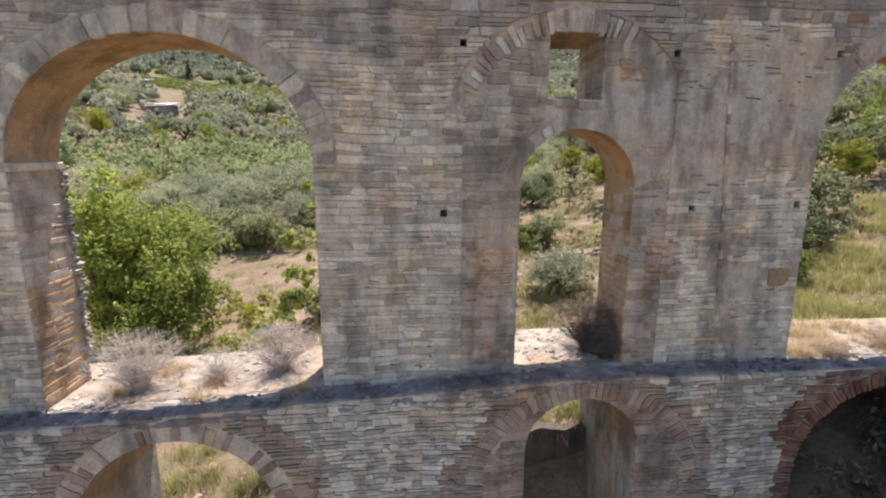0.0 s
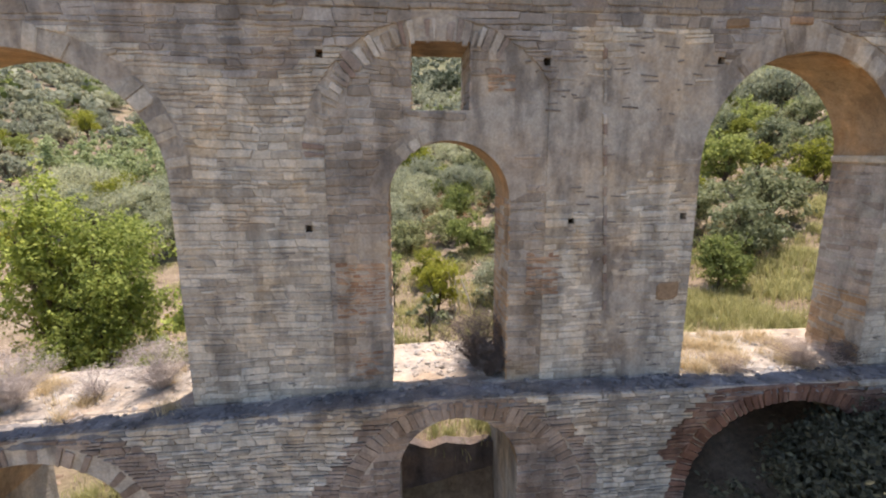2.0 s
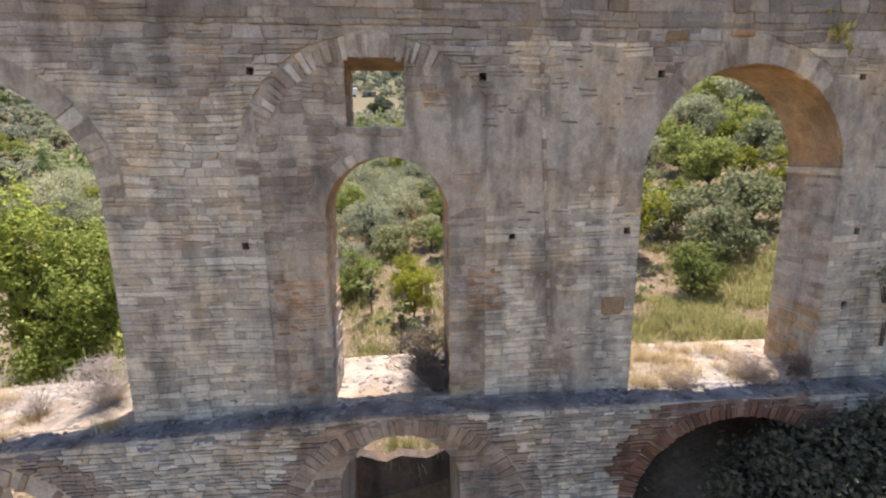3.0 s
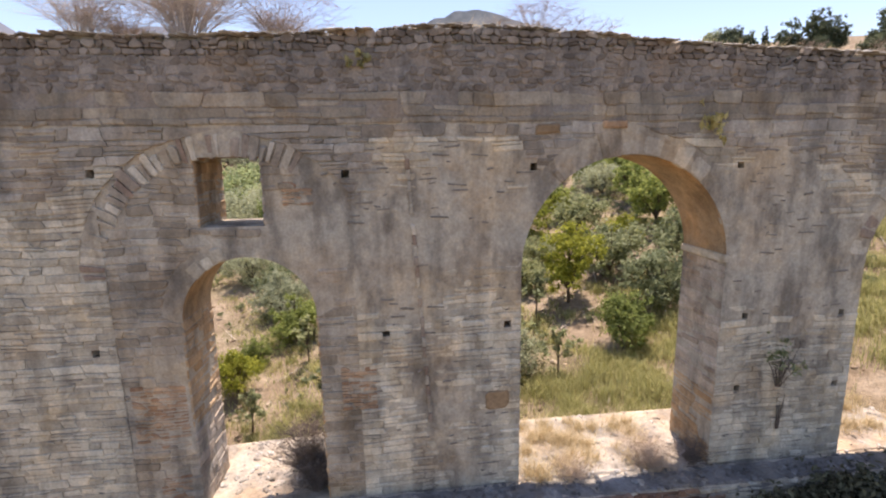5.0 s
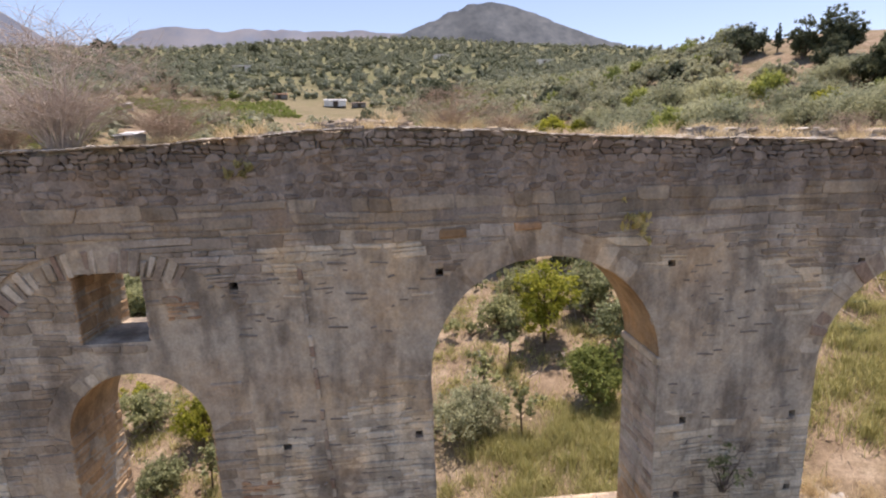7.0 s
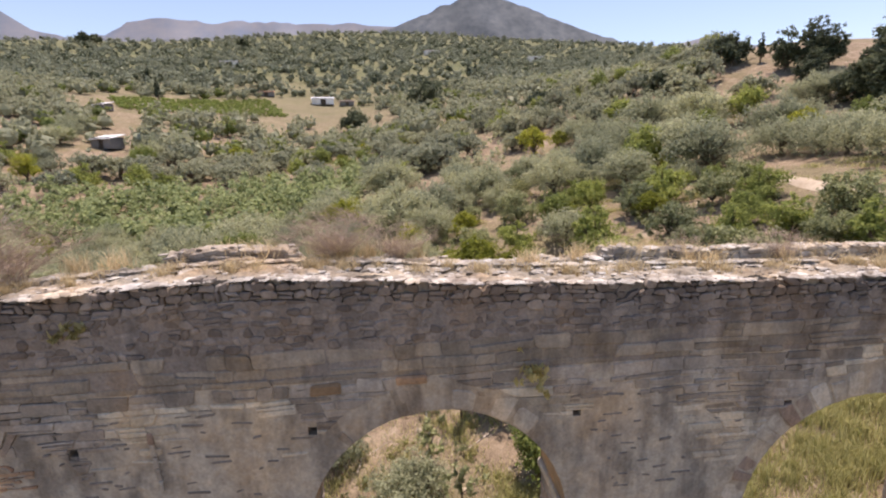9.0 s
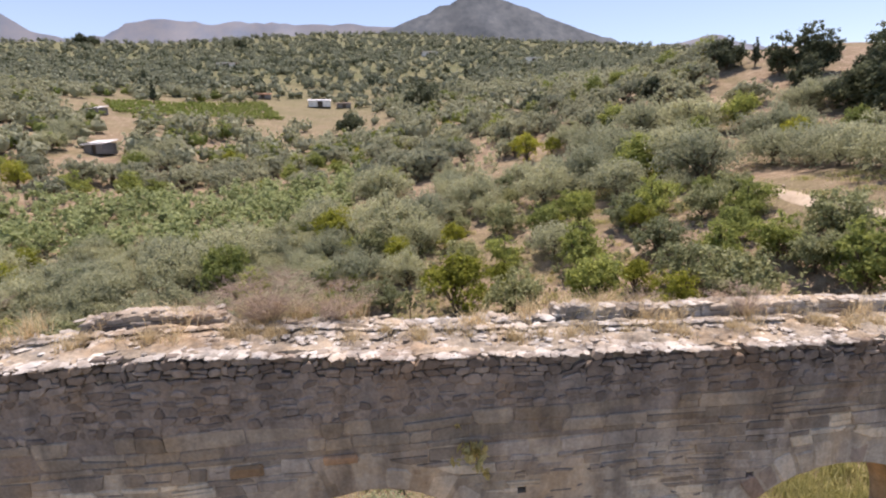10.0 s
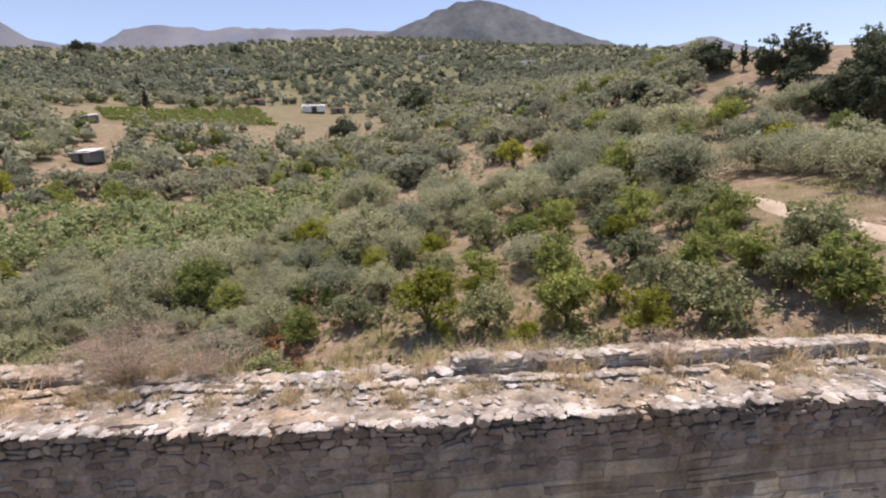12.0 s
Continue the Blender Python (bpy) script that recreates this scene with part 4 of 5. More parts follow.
def set_tree(proto, x, y, scale=1.0, turn=0.0, used=set()):
    """Stands the prototype itself at its first place, and a copy at each further one."""
    stood.append((x, y))
    m = Matrix.Translation(hill(x, y) - Vector((0, 0, 0.05))) @ pose(0, 0, 0, 0, 0, turn)
    if proto.name in used:
        ob = copy_thing(proto, m)
    else:
        used.add(proto.name)
        ob = proto
        ob.matrix_basis = m
    ob.scale = (scale, scale, scale)
    return ob


def blades(name, label, category, places, n, height, mat, seed, lean=0.5, width=0.012, kind="stuff", parent=None):
    """Grass: n blades in tufts round the places (x, y, z, radius)."""
    r = np.random.default_rng(seed)
    P = np.array(places, float)
    w = P[:, 3] ** 2
    k = r.choice(len(P), n, p=w / w.sum())
    a, d = r.uniform(0, 2 * np.pi, n), np.abs(r.normal(size=n)) * 0.62 * P[k, 3]
    c = P[k, :3] + np.stack([d * np.cos(a), d * np.sin(a), np.zeros(n)], 1)
    h = height * r.uniform(0.45, 1.2, n)
    t = r.uniform(0, 2 * np.pi, n)
    out = np.stack([np.cos(t), np.sin(t), np.zeros(n)], 1) * (lean * h * r.random(n))[:, None]
    side = np.stack([-np.sin(t + r.normal(size=n)), np.cos(t), np.zeros(n)], 1) * (width * r.uniform(0.6, 1.6, n))[:, None]
    up = np.stack([np.zeros(n), np.zeros(n), h], 1)
    v = np.stack([c - side, c + side, c + side * 0.7 + out * 0.35 + up * 0.6, c - side * 0.7 + out * 0.35 + up * 0.6, c + out + up], 1).reshape(-1, 3)
    i = np.arange(n)[:, None] * 5
    f = (i + np.array([[0, 1, 2, 3]])).tolist() + (i + np.array([[3, 2, 4]])).tolist()
    ob = mesh_object(name, v.tolist(), f, mat, parent)
    return tagged(ob, label, category, kind=kind)


def twig_bush(name, label, base, height, width, stems, mat, seed, thick=0.014, forks=5, limbs=9, root=0.04):
    """A leafless shrub: branches of stems that fan out and fork."""
    r = random.Random(seed)
    top = new(name)
    top.location = base
    tagged(top, label, "shrub")
    piles = [Pile() for _ in range(limbs)]
    for i in range(stems):
        p = piles[i % limbs]
        a, k = (i % limbs + r.uniform(-0.4, 0.4)) * 6.28 / limbs, r.random() ** 0.6
        tip = Vector((math.cos(a) * k * width / 2, math.sin(a) * k * width / 2, height * (1 - 0.45 * k * k) * r.uniform(0.75, 1.0)))
        mid = tip * 0.5 + Vector((r.uniform(-.06, .06), r.uniform(-.06, .06), 0.08)) * height
        tube(p, [(r.uniform(-root, root) + tip.x * root, r.uniform(-root, root) + tip.y * root, -0.05), tuple(mid * 0.5), tuple(mid), tuple(tip)], [thick, thick * 0.8, thick * 0.55, thick * 0.15], 4)
        for _ in range(forks):
            s = r.uniform(0.0, 0.95)
            o = mid.lerp(tip, s) if s > 0.5 else mid * (s + 0.4)
            e = o + Vector((r.uniform(-1, 1) * width, r.uniform(-1, 1) * width, r.uniform(0.0, 1.0) * height)) * 0.2
            tube(p, [tuple(o), tuple(o.lerp(e, 0.5) + Vector((0, 0, 0.01))), tuple(e)], [thick * 0.45, thick * 0.3, thick * 0.1], 3)
            e2 = o.lerp(e, 0.6) + Vector((r.uniform(-1, 1) * width, r.uniform(-1, 1) * width, r.uniform(-0.2, 0.8) * height)) * 0.1
            tube(p, [tuple(o.lerp(e, 0.45)), tuple(e2)], [thick * 0.28, thick * 0.1], 3)
    for p in piles:
        if p.v:
            mesh_object("branch", p.v, p.f, mat, top)
    return top


# ---- plants on the aqueduct ----
twig_bush("dry_bush", "large leafless dry bush growing on the aqueduct top", (1.85, 0.55, top_z(1.85)), 2.0, 3.6, 100, M_TWIG, 3, 0.009, 12, root=0.08)
twig_bush("dry_bush", "fine reddish brown dry bush growing on the aqueduct top", (3.3, 0.9, top_z(3.3)), 1.15, 2.5, 80, M_BROWNTWIG, 33, 0.006, 10, root=0.12)
twig_bush("dry_bush", "low brown dry bush growing on the aqueduct top", (0.7, 1.0, top_z(0.7)), 0.9, 1.8, 60, M_BROWNTWIG, 34, 0.006, 9, root=0.12)
twig_bush("dry_bush", "leafless dry bush growing on the aqueduct top", (0.2, 0.7, top_z(0.2)), 1.4, 2.6, 60, M_TWIG, 4, 0.008, 10, root=0.1)
twig_bush("dry_bush", "sparse brown dry stems growing on the channel wall", (8.0, 1.25, top_z(8.0)), 0.9, 1.9, 80, M_BROWNTWIG, 16, 0.006, 8)
twig_bush("dry_bush", "sparse brown dry stems growing on the channel wall", (9.0, 1.3, top_z(9.0)), 0.7, 1.5, 60, M_BROWNTWIG, 17, 0.005, 7)
twig_bush("dry_bush", "sparse brown dry stems growing on the channel wall", (7.2, 1.4, top_z(7.2)), 0.5, 0.9, 20, M_BROWNTWIG, 18, 0.005, 6)
twig_bush("dry_bush", "sparse brown dry stems growing in the channel", (13.9, 1.25, top_z(13.9)), 0.55, 0.9, 26, M_BROWNTWIG, 51, 0.005, 7)
twig_bush("dry_bush", "sparse brown dry stems growing in the channel", (15.6, 1.1, top_z(15.6)), 0.6, 1.3, 50, M_BROWNTWIG, 52, 0.005, 7)
twig_bush("dry_bush", "bleached leafless bush on the dusty ledge", (-6.1, 0.55, ledge_z(-6.1)), 1.35, 1.9, 120, M_TWIG, 5, 0.008, 9)
twig_bush("dry_bush", "bleached leafless bush on the dusty ledge", (-3.4, 0.9, ledge_z(-3.4)), 1.15, 1.8, 110, M_TWIG, 6, 0.008, 9)
twig_bush("dry_bush", "low bleached dry bush on the dusty ledge", (-4.6, 0.7, ledge_z(-4.6)), 0.75, 1.3, 60, M_TWIG, 7, 0.007, 8)
twig_bush("dark_bush", "dark leafless bush in the walled-up arch opening", (3.3, 0.75, ledge_z(3.3)), 1.3, 1.9, 150, M_DARKTWIG, 8, 0.009, 8)
twig_bush("dark_bush", "low dark dry bush against the opening's jamb", (3.5, 0.3, ledge_z(3.5)), 0.8, 1.2, 90, M_DARKTWIG, 28, 0.009, 8)
twig_bush("dry_bush", "low brown dry bush on the ledge", (10.3, 0.15, ledge_z(10)), 0.6, 1.7, 110, M_BROWNTWIG, 9, 0.006, 8, root=0.3)
twig_bush("dry_bush", "low brown dry bush on the ledge", (8.6, 0.0, ledge_z(8.6)), 0.35, 1.2, 60, M_BROWNTWIG, 29, 0.006, 7, root=0.3)
twig_bush("dark_bush", "dark dry bush at the foot of the jamb", (11.2, 0.1, ledge_z(11.2)), 0.6, 0.9, 80, M_DARKTWIG, 30, 0.006, 7, root=0.2)
twig_bush("dark_bush", "dark climbing bush rooted in the pier face", (12.85, -0.04, 2.25), 1.25, 1.5, 14, M_DARKTWIG, 10, 0.009, 9)
twig_bush("dark_bush", "dark dry stems hanging on the pier face", (12.95, -0.02, 1.3), 1.0, 0.4, 9, M_DARKTWIG, 11, 0.008, 4)
ivy = new("ivy", crown_mesh("ivy_leaves", 91, [(12.45, -0.06, 2.75, 0.30), (12.9, -0.06, 2.6, 0.35), (13.25, -0.05, 2.85, 0.22), (12.85, -0.05, 2.15, 0.2), (12.9, -0.05, 1.7, 0.2), (12.5, -0.05, 3.3, 0.2), (12.75, -0.05, 2.9, 0.3)], 0.05, 190, M_LOQUAT, 1.0))
tagged(ivy, "sparse dark ivy leaves on the pier face", "ivy")
tuft = new("wall_plant", crown_mesh("wall_plant_leaves", 92, [(10.85, -0.12, 7.45, 0.22), (10.95, -0.12, 7.25, 0.2), (10.7, -0.1, 7.7, 0.14), (11.1, -0.1, 7.6, 0.12)], 0.05, 150, M_LIMEDRY, 1.0, 0.5))
tagged(tuft, "yellowing plant hanging from the masonry joint", "plant", kind="stuff")
tuft = new("wall_plant", crown_mesh("wall_plant_leaves", 93, [(4.75, -0.1, 8.5, 0.14), (4.6, -0.1, 8.42, 0.1)], 0.05, 120, M_LIMEDRY, 1.0, 0.5))
tagged(tuft, "small yellowing plant rooted in the rubble wall", "plant", kind="stuff")

RG = random.Random(12)
spots = [(x, RG.uniform(0.5, 0.9), top_z(x) - 0.01, RG.uniform(0.05, 0.22)) for x in (RG.uniform(-4, 26) for _ in range(110))]
blades("dry_grass", "dry straw-coloured grass tufts on the aqueduct top", "grass", spots, 12000, 0.18, M_DRY, 5, 1.5, 0.0035)
spots = [(x, RG.uniform(1.2, 1.7), top_z(x) + 0.05, RG.uniform(0.1, 0.25)) for x in (RG.choice((RG.uniform(7.4, 10), RG.uniform(3, 14))) for _ in range(22))]
blades("dry_grass", "tall dry straw grass along the channel", "grass", spots, 2200, 0.34, M_DRY, 6, 1.3, 0.0035)
RT = random.Random(29)
spots = [(x, RT.uniform(0.95, 1.6), top_z(x) + 0.02, RT.uniform(0.10, 0.30)) for x in (RT.choice((RT.uniform(11, 19.5), RT.uniform(13.5, 19.5), RT.uniform(-3, 9))) for _ in range(46))]
blades("dry_grass", "tall bleached straw grass standing in the silted channel", "grass", spots, 3000, 0.30, M_DRY, 16, 1.2, 0.004)
spots = [(x, RG.uniform(-0.1, 1.9), ledge_z(x), RG.uniform(0.1, 0.35)) for x in [RG.uniform(-7, -2.6) for _ in range(14)] + [RG.uniform(7.7, 10.6) for _ in range(34)] + [RG.uniform(14.4, 18.3) for _ in range(30)]]
blades("dry_grass", "dry straw-coloured grass on the ledge", "grass", spots, 17000, 0.26, M_DRY, 7, 1.5, 0.004)
spots = [(*(hill(x, y) - Vector((0, 0, 0.02))), RG.uniform(0.35, 0.95)) for x, y in [(RG.uniform(9.5, 25), RG.uniform(2.6, 6.6)) for _ in range(150)] + [(RG.uniform(14, 27), RG.uniform(4, 12)) for _ in range(110)]]
blades("meadow_grass", "tall green and straw meadow grass behind the wall", "grass", spots, 105000, 0.46, M_GRASS, 8, 1.0, 0.008)
spots = [(*(hill(x, y) - Vector((0, 0, 0.02))), RG.uniform(0.3, 0.8)) for x, y in [(RG.uniform(-8, 9.5), RG.uniform(2.4, 9)) for _ in range(90)] + [(RG.uniform(1.0, 4.5), RG.uniform(2.5, 4.2)) for _ in range(14)]]
blades("meadow_grass", "patchy green and straw meadow grass behind the wall", "grass", spots, 30000, 0.40, M_GRASS, 9, 1.0, 0.008)
spots = [(*(hill(x, y) - Vector((0, 0, 0.02))), RG.uniform(0.3, 1.2)) for x, y in [(RG.uniform(-16, 36), RG.uniform(9, 42)) for _ in range(420)] + [(RG.uniform(-4, 22), RG.uniform(6.5, 22)) for _ in range(330)]]
blades("hill_grass", "dry weeds scattered over the orchard soil", "grass", spots, 90000, 0.30, M_GRASS, 10, 1.2, 0.012)
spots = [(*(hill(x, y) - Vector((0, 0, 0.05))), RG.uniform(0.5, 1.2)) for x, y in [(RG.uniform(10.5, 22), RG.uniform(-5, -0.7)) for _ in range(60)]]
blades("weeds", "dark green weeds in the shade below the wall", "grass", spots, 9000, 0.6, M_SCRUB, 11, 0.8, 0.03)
twig_bush("dry_bush", "pale dry thistle bush below the wall", (13.6, -2.6, lumpy(13.6, -2.6)), 0.9, 0.8, 30, M_TWIG, 15, 0.010, 5)

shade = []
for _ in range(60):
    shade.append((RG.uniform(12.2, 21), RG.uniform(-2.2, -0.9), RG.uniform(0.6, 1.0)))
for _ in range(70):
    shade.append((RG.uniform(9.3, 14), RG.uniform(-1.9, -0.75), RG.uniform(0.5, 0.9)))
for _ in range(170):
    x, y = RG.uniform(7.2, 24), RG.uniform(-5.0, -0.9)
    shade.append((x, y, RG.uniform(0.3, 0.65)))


def thicket(name, label, category, seed, places, leaf, count, mat, squash=1.0, droop=0.0):
    """A mass of leaves with an uneven top. places: (x, y, radius)."""
    lobes = [(*(hill(x, y) + Vector((0, 0, rad * 0.55))), rad) for x, y, rad in places]
    ob = new(name, crown_mesh(name + "_leaves", seed, lobes, leaf, count, mat, squash, droop))
    return tagged(ob, label, category, kind="stuff")


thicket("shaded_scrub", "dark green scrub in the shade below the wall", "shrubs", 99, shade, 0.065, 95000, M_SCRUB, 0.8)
# ---- trees near the wall ----
OL = "bushy silvery olive tree standing on dry hillside soil"
olives = [make_tree("olive_tree", OL, "tree", 20 + i, 3.9, 4.6, M_OLIVE, 0.09, 7000, 0.12, 14, 0.15, group="olive trees on the hillside", full=True) for i in range(4)]
CI = "round dark green citrus tree in the orchard"
citrus = [make_tree("citrus_tree", CI, "tree", 40 + i, 3.0, 3.2, M_CITRUS, 0.09, 4400, 0.16, 12, 0.09, group="orchard trees", low=0.02) for i in range(3)]
LQ = "loquat tree with large dark glossy leaves"
loquats = [make_tree("loquat_tree", LQ, "tree", 50 + i, 2.8, 3.4, M_LOQUAT, 0.105, 3600, 0.14, 11, 0.09, group="orchard trees", low=0.04) for i in range(2)]
LI = "bushy yellow-green lemon tree in the orchard"
limes = [make_tree("lemon_tree", LI, "tree", 60 + i, 3.0, 3.0, M_LIME, 0.085, 4000, 0.10, 10, 0.09, group="orchard trees") for i in range(2)]
lemon = make_tree("lemon_tree", "tall narrow yellow-green lemon tree in the orchard", "tree", 66, 3.9, 2.5, M_LIME, 0.085, 4200, 0.16, 12, 0.08, 1.1, group="orchard trees", low=0.05)
set_tree(lemon, 12.7, 11.4, 1.0, 40)
set_tree(lemon, 3.4, 10.6, 0.7, 140)
sapling = make_tree("fig_sapling", "thin young fig sapling with sparse leaves", "tree", 71, 2.2, 1.5, M_LOQUAT, 0.11, 260, 0.4, 5, 0.04, group="orchard trees")
poplar = make_tree("mulberry_tree", "tall fresh green leafy tree behind the arch", "tree", 81, 7.4, 5.2, M_POPLAR, 0.10, 15000, 0.06, 22, 0.16, 1.15, low=0.04)
tall = make_tree("poplar_tree", "slender tall fresh green poplar behind the arch", "tree", 82, 9.3, 3.4, M_POPLAR, 0.10, 11000, 0.06, 22, 0.14, 1.5, low=0.04)
set_tree(poplar, -9.9, 11.2, 1.0, 20)
set_tree(poplar, -12.2, 14.0, 0.8, 160)
set_tree(tall, -11.9, 11.8, 1.05, 70)

for k, (x, y, s) in enumerate(((20.6, 21.4, 1.25), (20.5, 28.4, 1.15), (27.3, 26.2, 1.3), (25.8, 16.6, 0.95), (27.5, 17.9, 0.85), (27.8, 15.2, 1.0), (28.4, 11.2, 1.1), (19.5, 16.7, 1.3),
                               (29.6, 19.9, 1.0), (5.5, 23.2, 1.0), (13.1, 7.2, 0.72), (5.7, 16.9, 1.0), (-6.3, 8.2, 0.75), (31.5, 9.5, 1.0), (0.6, 14.7, 1.0), (-0.9, 13.0, 0.6), (23.5, 29.5, 1.1), (16.9, 25.5, 1.0))):
    set_tree(citrus[k % 3], x, y, s * (0.86 if y > 12 else 1.0), 57 * k)
for k, (x, y, s) in enumerate(((18.5, 31.8, 1.2), (28.5, 22.3, 1.0), (24.5, 20.0, 1.0), (24.5, 13.1, 1.25), (23.9, 16.1, 1.0), (28.0, 13.3, 0.9), (30.2, 14.8, 1.1), (15.9, 18.6, 1.1),
                               (25.3, 25.8, 1.1), (8.7, 23.9, 0.95), (15.5, 9.2, 0.9), (15.2, 12.9, 1.1), (11.2, 13.4, 0.8), (30.8, 22.4, 0.9), (2.4, 19.2, 0.9), (-9.5, 24.5, 1.2), (-14.0, 27.0, 1.2), (18.0, 11.4, 1.0), (-1.7, 8.3, 0.55), (-4.0, 12.5, 0.8), (4.6, 19.5, 0.9), (7.2, 16.5, 0.8))):
    set_tree(loquats[k % 2], x, y, s * (0.86 if y > 12 else 1.0), 73 * k)
for k, (x, y, s) in enumerate(((13.0, 20.6, 1.6), (21.0, 27.9, 0.8), (25.5, 24.1, 0.85), (22.2, 13.9, 0.9), (21.8, 17.2, 0.8), (9.7, 30.6, 1.0), (-1.0, 10.7, 0.75), (3.2, 13.8, 0.7), (17.2, 15.8, 0.75))):
    set_tree(limes[k % 2], x, y, s * (0.86 if y > 12 else 1.0), 91 * k)
for k, (x, y, s) in enumerate(((9.8, 8.6, 1.0), (10.6, 6.6, 0.9), (11.1, 10.8, 1.1), (0.3, 8.0, 0.9), (2.9, 8.2, 1.0), (1.6, 12.0, 1.1), (12.1, 25.0, 1.0), (10.4, 21.4, 1.0))):
    set_tree(sapling, x, y, s, 67 * k)
near_olives = ((-53.0, 90.5, 1.25), (-38.8, 95.5, 1.2), (-35.5, 99.0, 1.3), (-55.0, 97.0, 1.2), (-58.0, 104.0, 1.3), (-36.0, 88.0, 1.2), (-5.1, 36.3, 1.3), (1.9, 46.7, 1.25), (-16.2, 35.7, 1.1), (-7.4, 29.5, 1.0), (-20.5, 36.8, 1.1), (2.4, 32.0, 0.85), (6.2, 10.6, 0.62), (9.2, 7.4, 0.55), (39.4, 30.3, 1.0), (40.1, 27.2, 1.0),
               (38.8, 23.9, 1.0), (37.6, 20.6, 0.95), (36.8, 17.8, 0.9), (12.0, 38.0, 1.2), (7.5, 41.0, 1.2), (17.5, 40.0, 1.2), (-11.0, 40.5, 1.2), (23.0, 36.5, 1.2), (28.0, 33.0, 1.1), (-24.0, 33.0, 1.1), (-4.0, 24.0, 0.8))
for k, (x, y, s) in enumerate(near_olives):
    set_tree(olives[k % 4], x, y, s, 83 * k)
RN = random.Random(8)
for k in range(64):
    x, y = -30 + 44 * RN.random(), 23 + 22 * RN.random()
    if y < 27 - 0.35 * x and x > -6 or x > 8 and y < 33:
        continue
    kind = RN.random()
    tree = olives[k % 4] if kind < 0.55 else (loquats[k % 2] if kind < 0.8 else (citrus[k % 3] if kind < 0.92 else limes[k % 2]))
    set_tree(tree, x, y, RN.uniform(0.6, 1.05), 47 * k)

for k in range(900):
    x, y = RN.uniform(-2, 34), RN.uniform(10, 46)
    if y < 14 and x < 24 or ((x - 38.5) / 7) ** 2 + ((y - 22) / 11) ** 2 < 1 or abs(x - 32.4) < 1.6 and y < 30 or x > 30 and y < 24:
        continue
    if 6 < x < 9 and y < 24 or min((x - a) ** 2 + (y - b) ** 2 for a, b in stood) < 2.75 ** 2:
        continue
    kind = RN.random() + 0.02 * (y - 28) + (0.5 if x < 9 else 0.0)
    tree = citrus[k % 3] if kind < 0.3 else (loquats[k % 2] if kind < 0.55 else (limes[k % 2] if kind < 0.62 else olives[k % 4]))
    set_tree(tree, x, y, RN.uniform(0.6, 0.95), 47 * k)

weedy = [(RC0.uniform(-9.5, -5.5), RC0.uniform(9, 16), RC0.uniform(0.25, 0.55)) for RC0 in [random.Random(3)] for _ in range(34)]
thicket("weeds", "yellow-green weeds on the slope behind the arch", "weeds", 101, weedy, 0.08, 4200, M_LIME, 0.8)
RW = random.Random(64)
low_scrub = [(x, y, RW.uniform(0.12, 0.38)) for x, y in ((RW.uniform(-5, 24), RW.uniform(6.5, 24)) for _ in range(260)) if noise.noise(Vector((x * 0.35, y * 0.35, 41))) > -0.12]
thicket("weeds", "low dusty green weeds scattered on the orchard slope", "weeds", 102, low_scrub, 0.055, 15000, M_LOQUAT, 0.7)
dry_scrub = [(x, y, RW.uniform(0.10, 0.30)) for x, y in ((RW.uniform(-5, 26), RW.uniform(5.5, 26)) for _ in range(200))]
thicket("weeds", "dry straw-brown weeds scattered on the orchard slope", "weeds", 103, dry_scrub, 0.05, 9000, M_LIMEDRY, 0.7)
vine = new("fig_shrub", crown_mesh("fig_shrub_leaves", 94, [(-3.15, 2.9, 3.4, 0.35), (-3.25, 2.9, 2.6, 0.42), (-3.35, 2.9, 1.8, 0.45), (-3.5, 2.9, 1.0, 0.5), (-3.1, 2.9, 4.0, 0.22), (-4.3, 3.4, 0.2, 0.5)], 0.09, 900, M_POPLAR, 1.0))
tagged(vine, "leafy green fig shrub growing behind the arch jamb", "shrub")

clods = Pile()
for _ in range(1700):
    x, y = RG.uniform(-14, 34), 2.6 + 26 * RG.random() ** 1.3
    clods.add(*rock(hill(x, y), RG.choice((0.05, 0.07, 0.1, 0.16)), 0.6, RG))
ob = mesh_object("clods", clods.v, clods.f, M_CLOD)
tagged(ob, "dry clods and stones on the orchard soil", "stones", kind="stuff")
sticks = Pile()
for _ in range(170):
    x, y, a, n = RG.uniform(-6, 26), RG.uniform(4, 22), RG.uniform(0, 6.28), RG.uniform(0.4, 1.4)
    e = (x + n * math.cos(a), y + n * math.sin(a))
    tube(sticks, [hill(x, y) + Vector((0, 0, 0.04)), hill(*e) + Vector((0, 0, RG.uniform(0.05, 0.25)))], [0.022, 0.010], 5)
ob = mesh_object("prunings", sticks.v, sticks.f, M_TWIG)
tagged(ob, "pale cut branches lying on the soil", "branches", kind="stuff")

# ---- cane brake, brambles ----
RC = random.Random(44)
cane = []
while len(cane) < 380:
    x, y = RC.uniform(-40, 4), RC.uniform(42, 75)
    if 0.3 * (x + 30) + 43 < y + 6 and y < 62 + 0.32 * (x + 38) and y > 44 - 0.12 * (x + 6):
        cane.append((x, y, RC.uniform(1.1, 2.0)))
thicket("cane_brake", "dense pale green cane brake on the hillside", "cane", 95, cane, 0.27, 38000, M_CANE, 1.3, 0.0)
brush = [(RC.gauss(2.5, 3.0), RC.gauss(24.5, 1.5), RC.uniform(0.4, 0.8)) for _ in range(40)]
thicket("bramble", "reddish brown dry bramble thicket", "bramble", 96, brush, 0.09, 5200, M_BRAMBLE, 0.8)
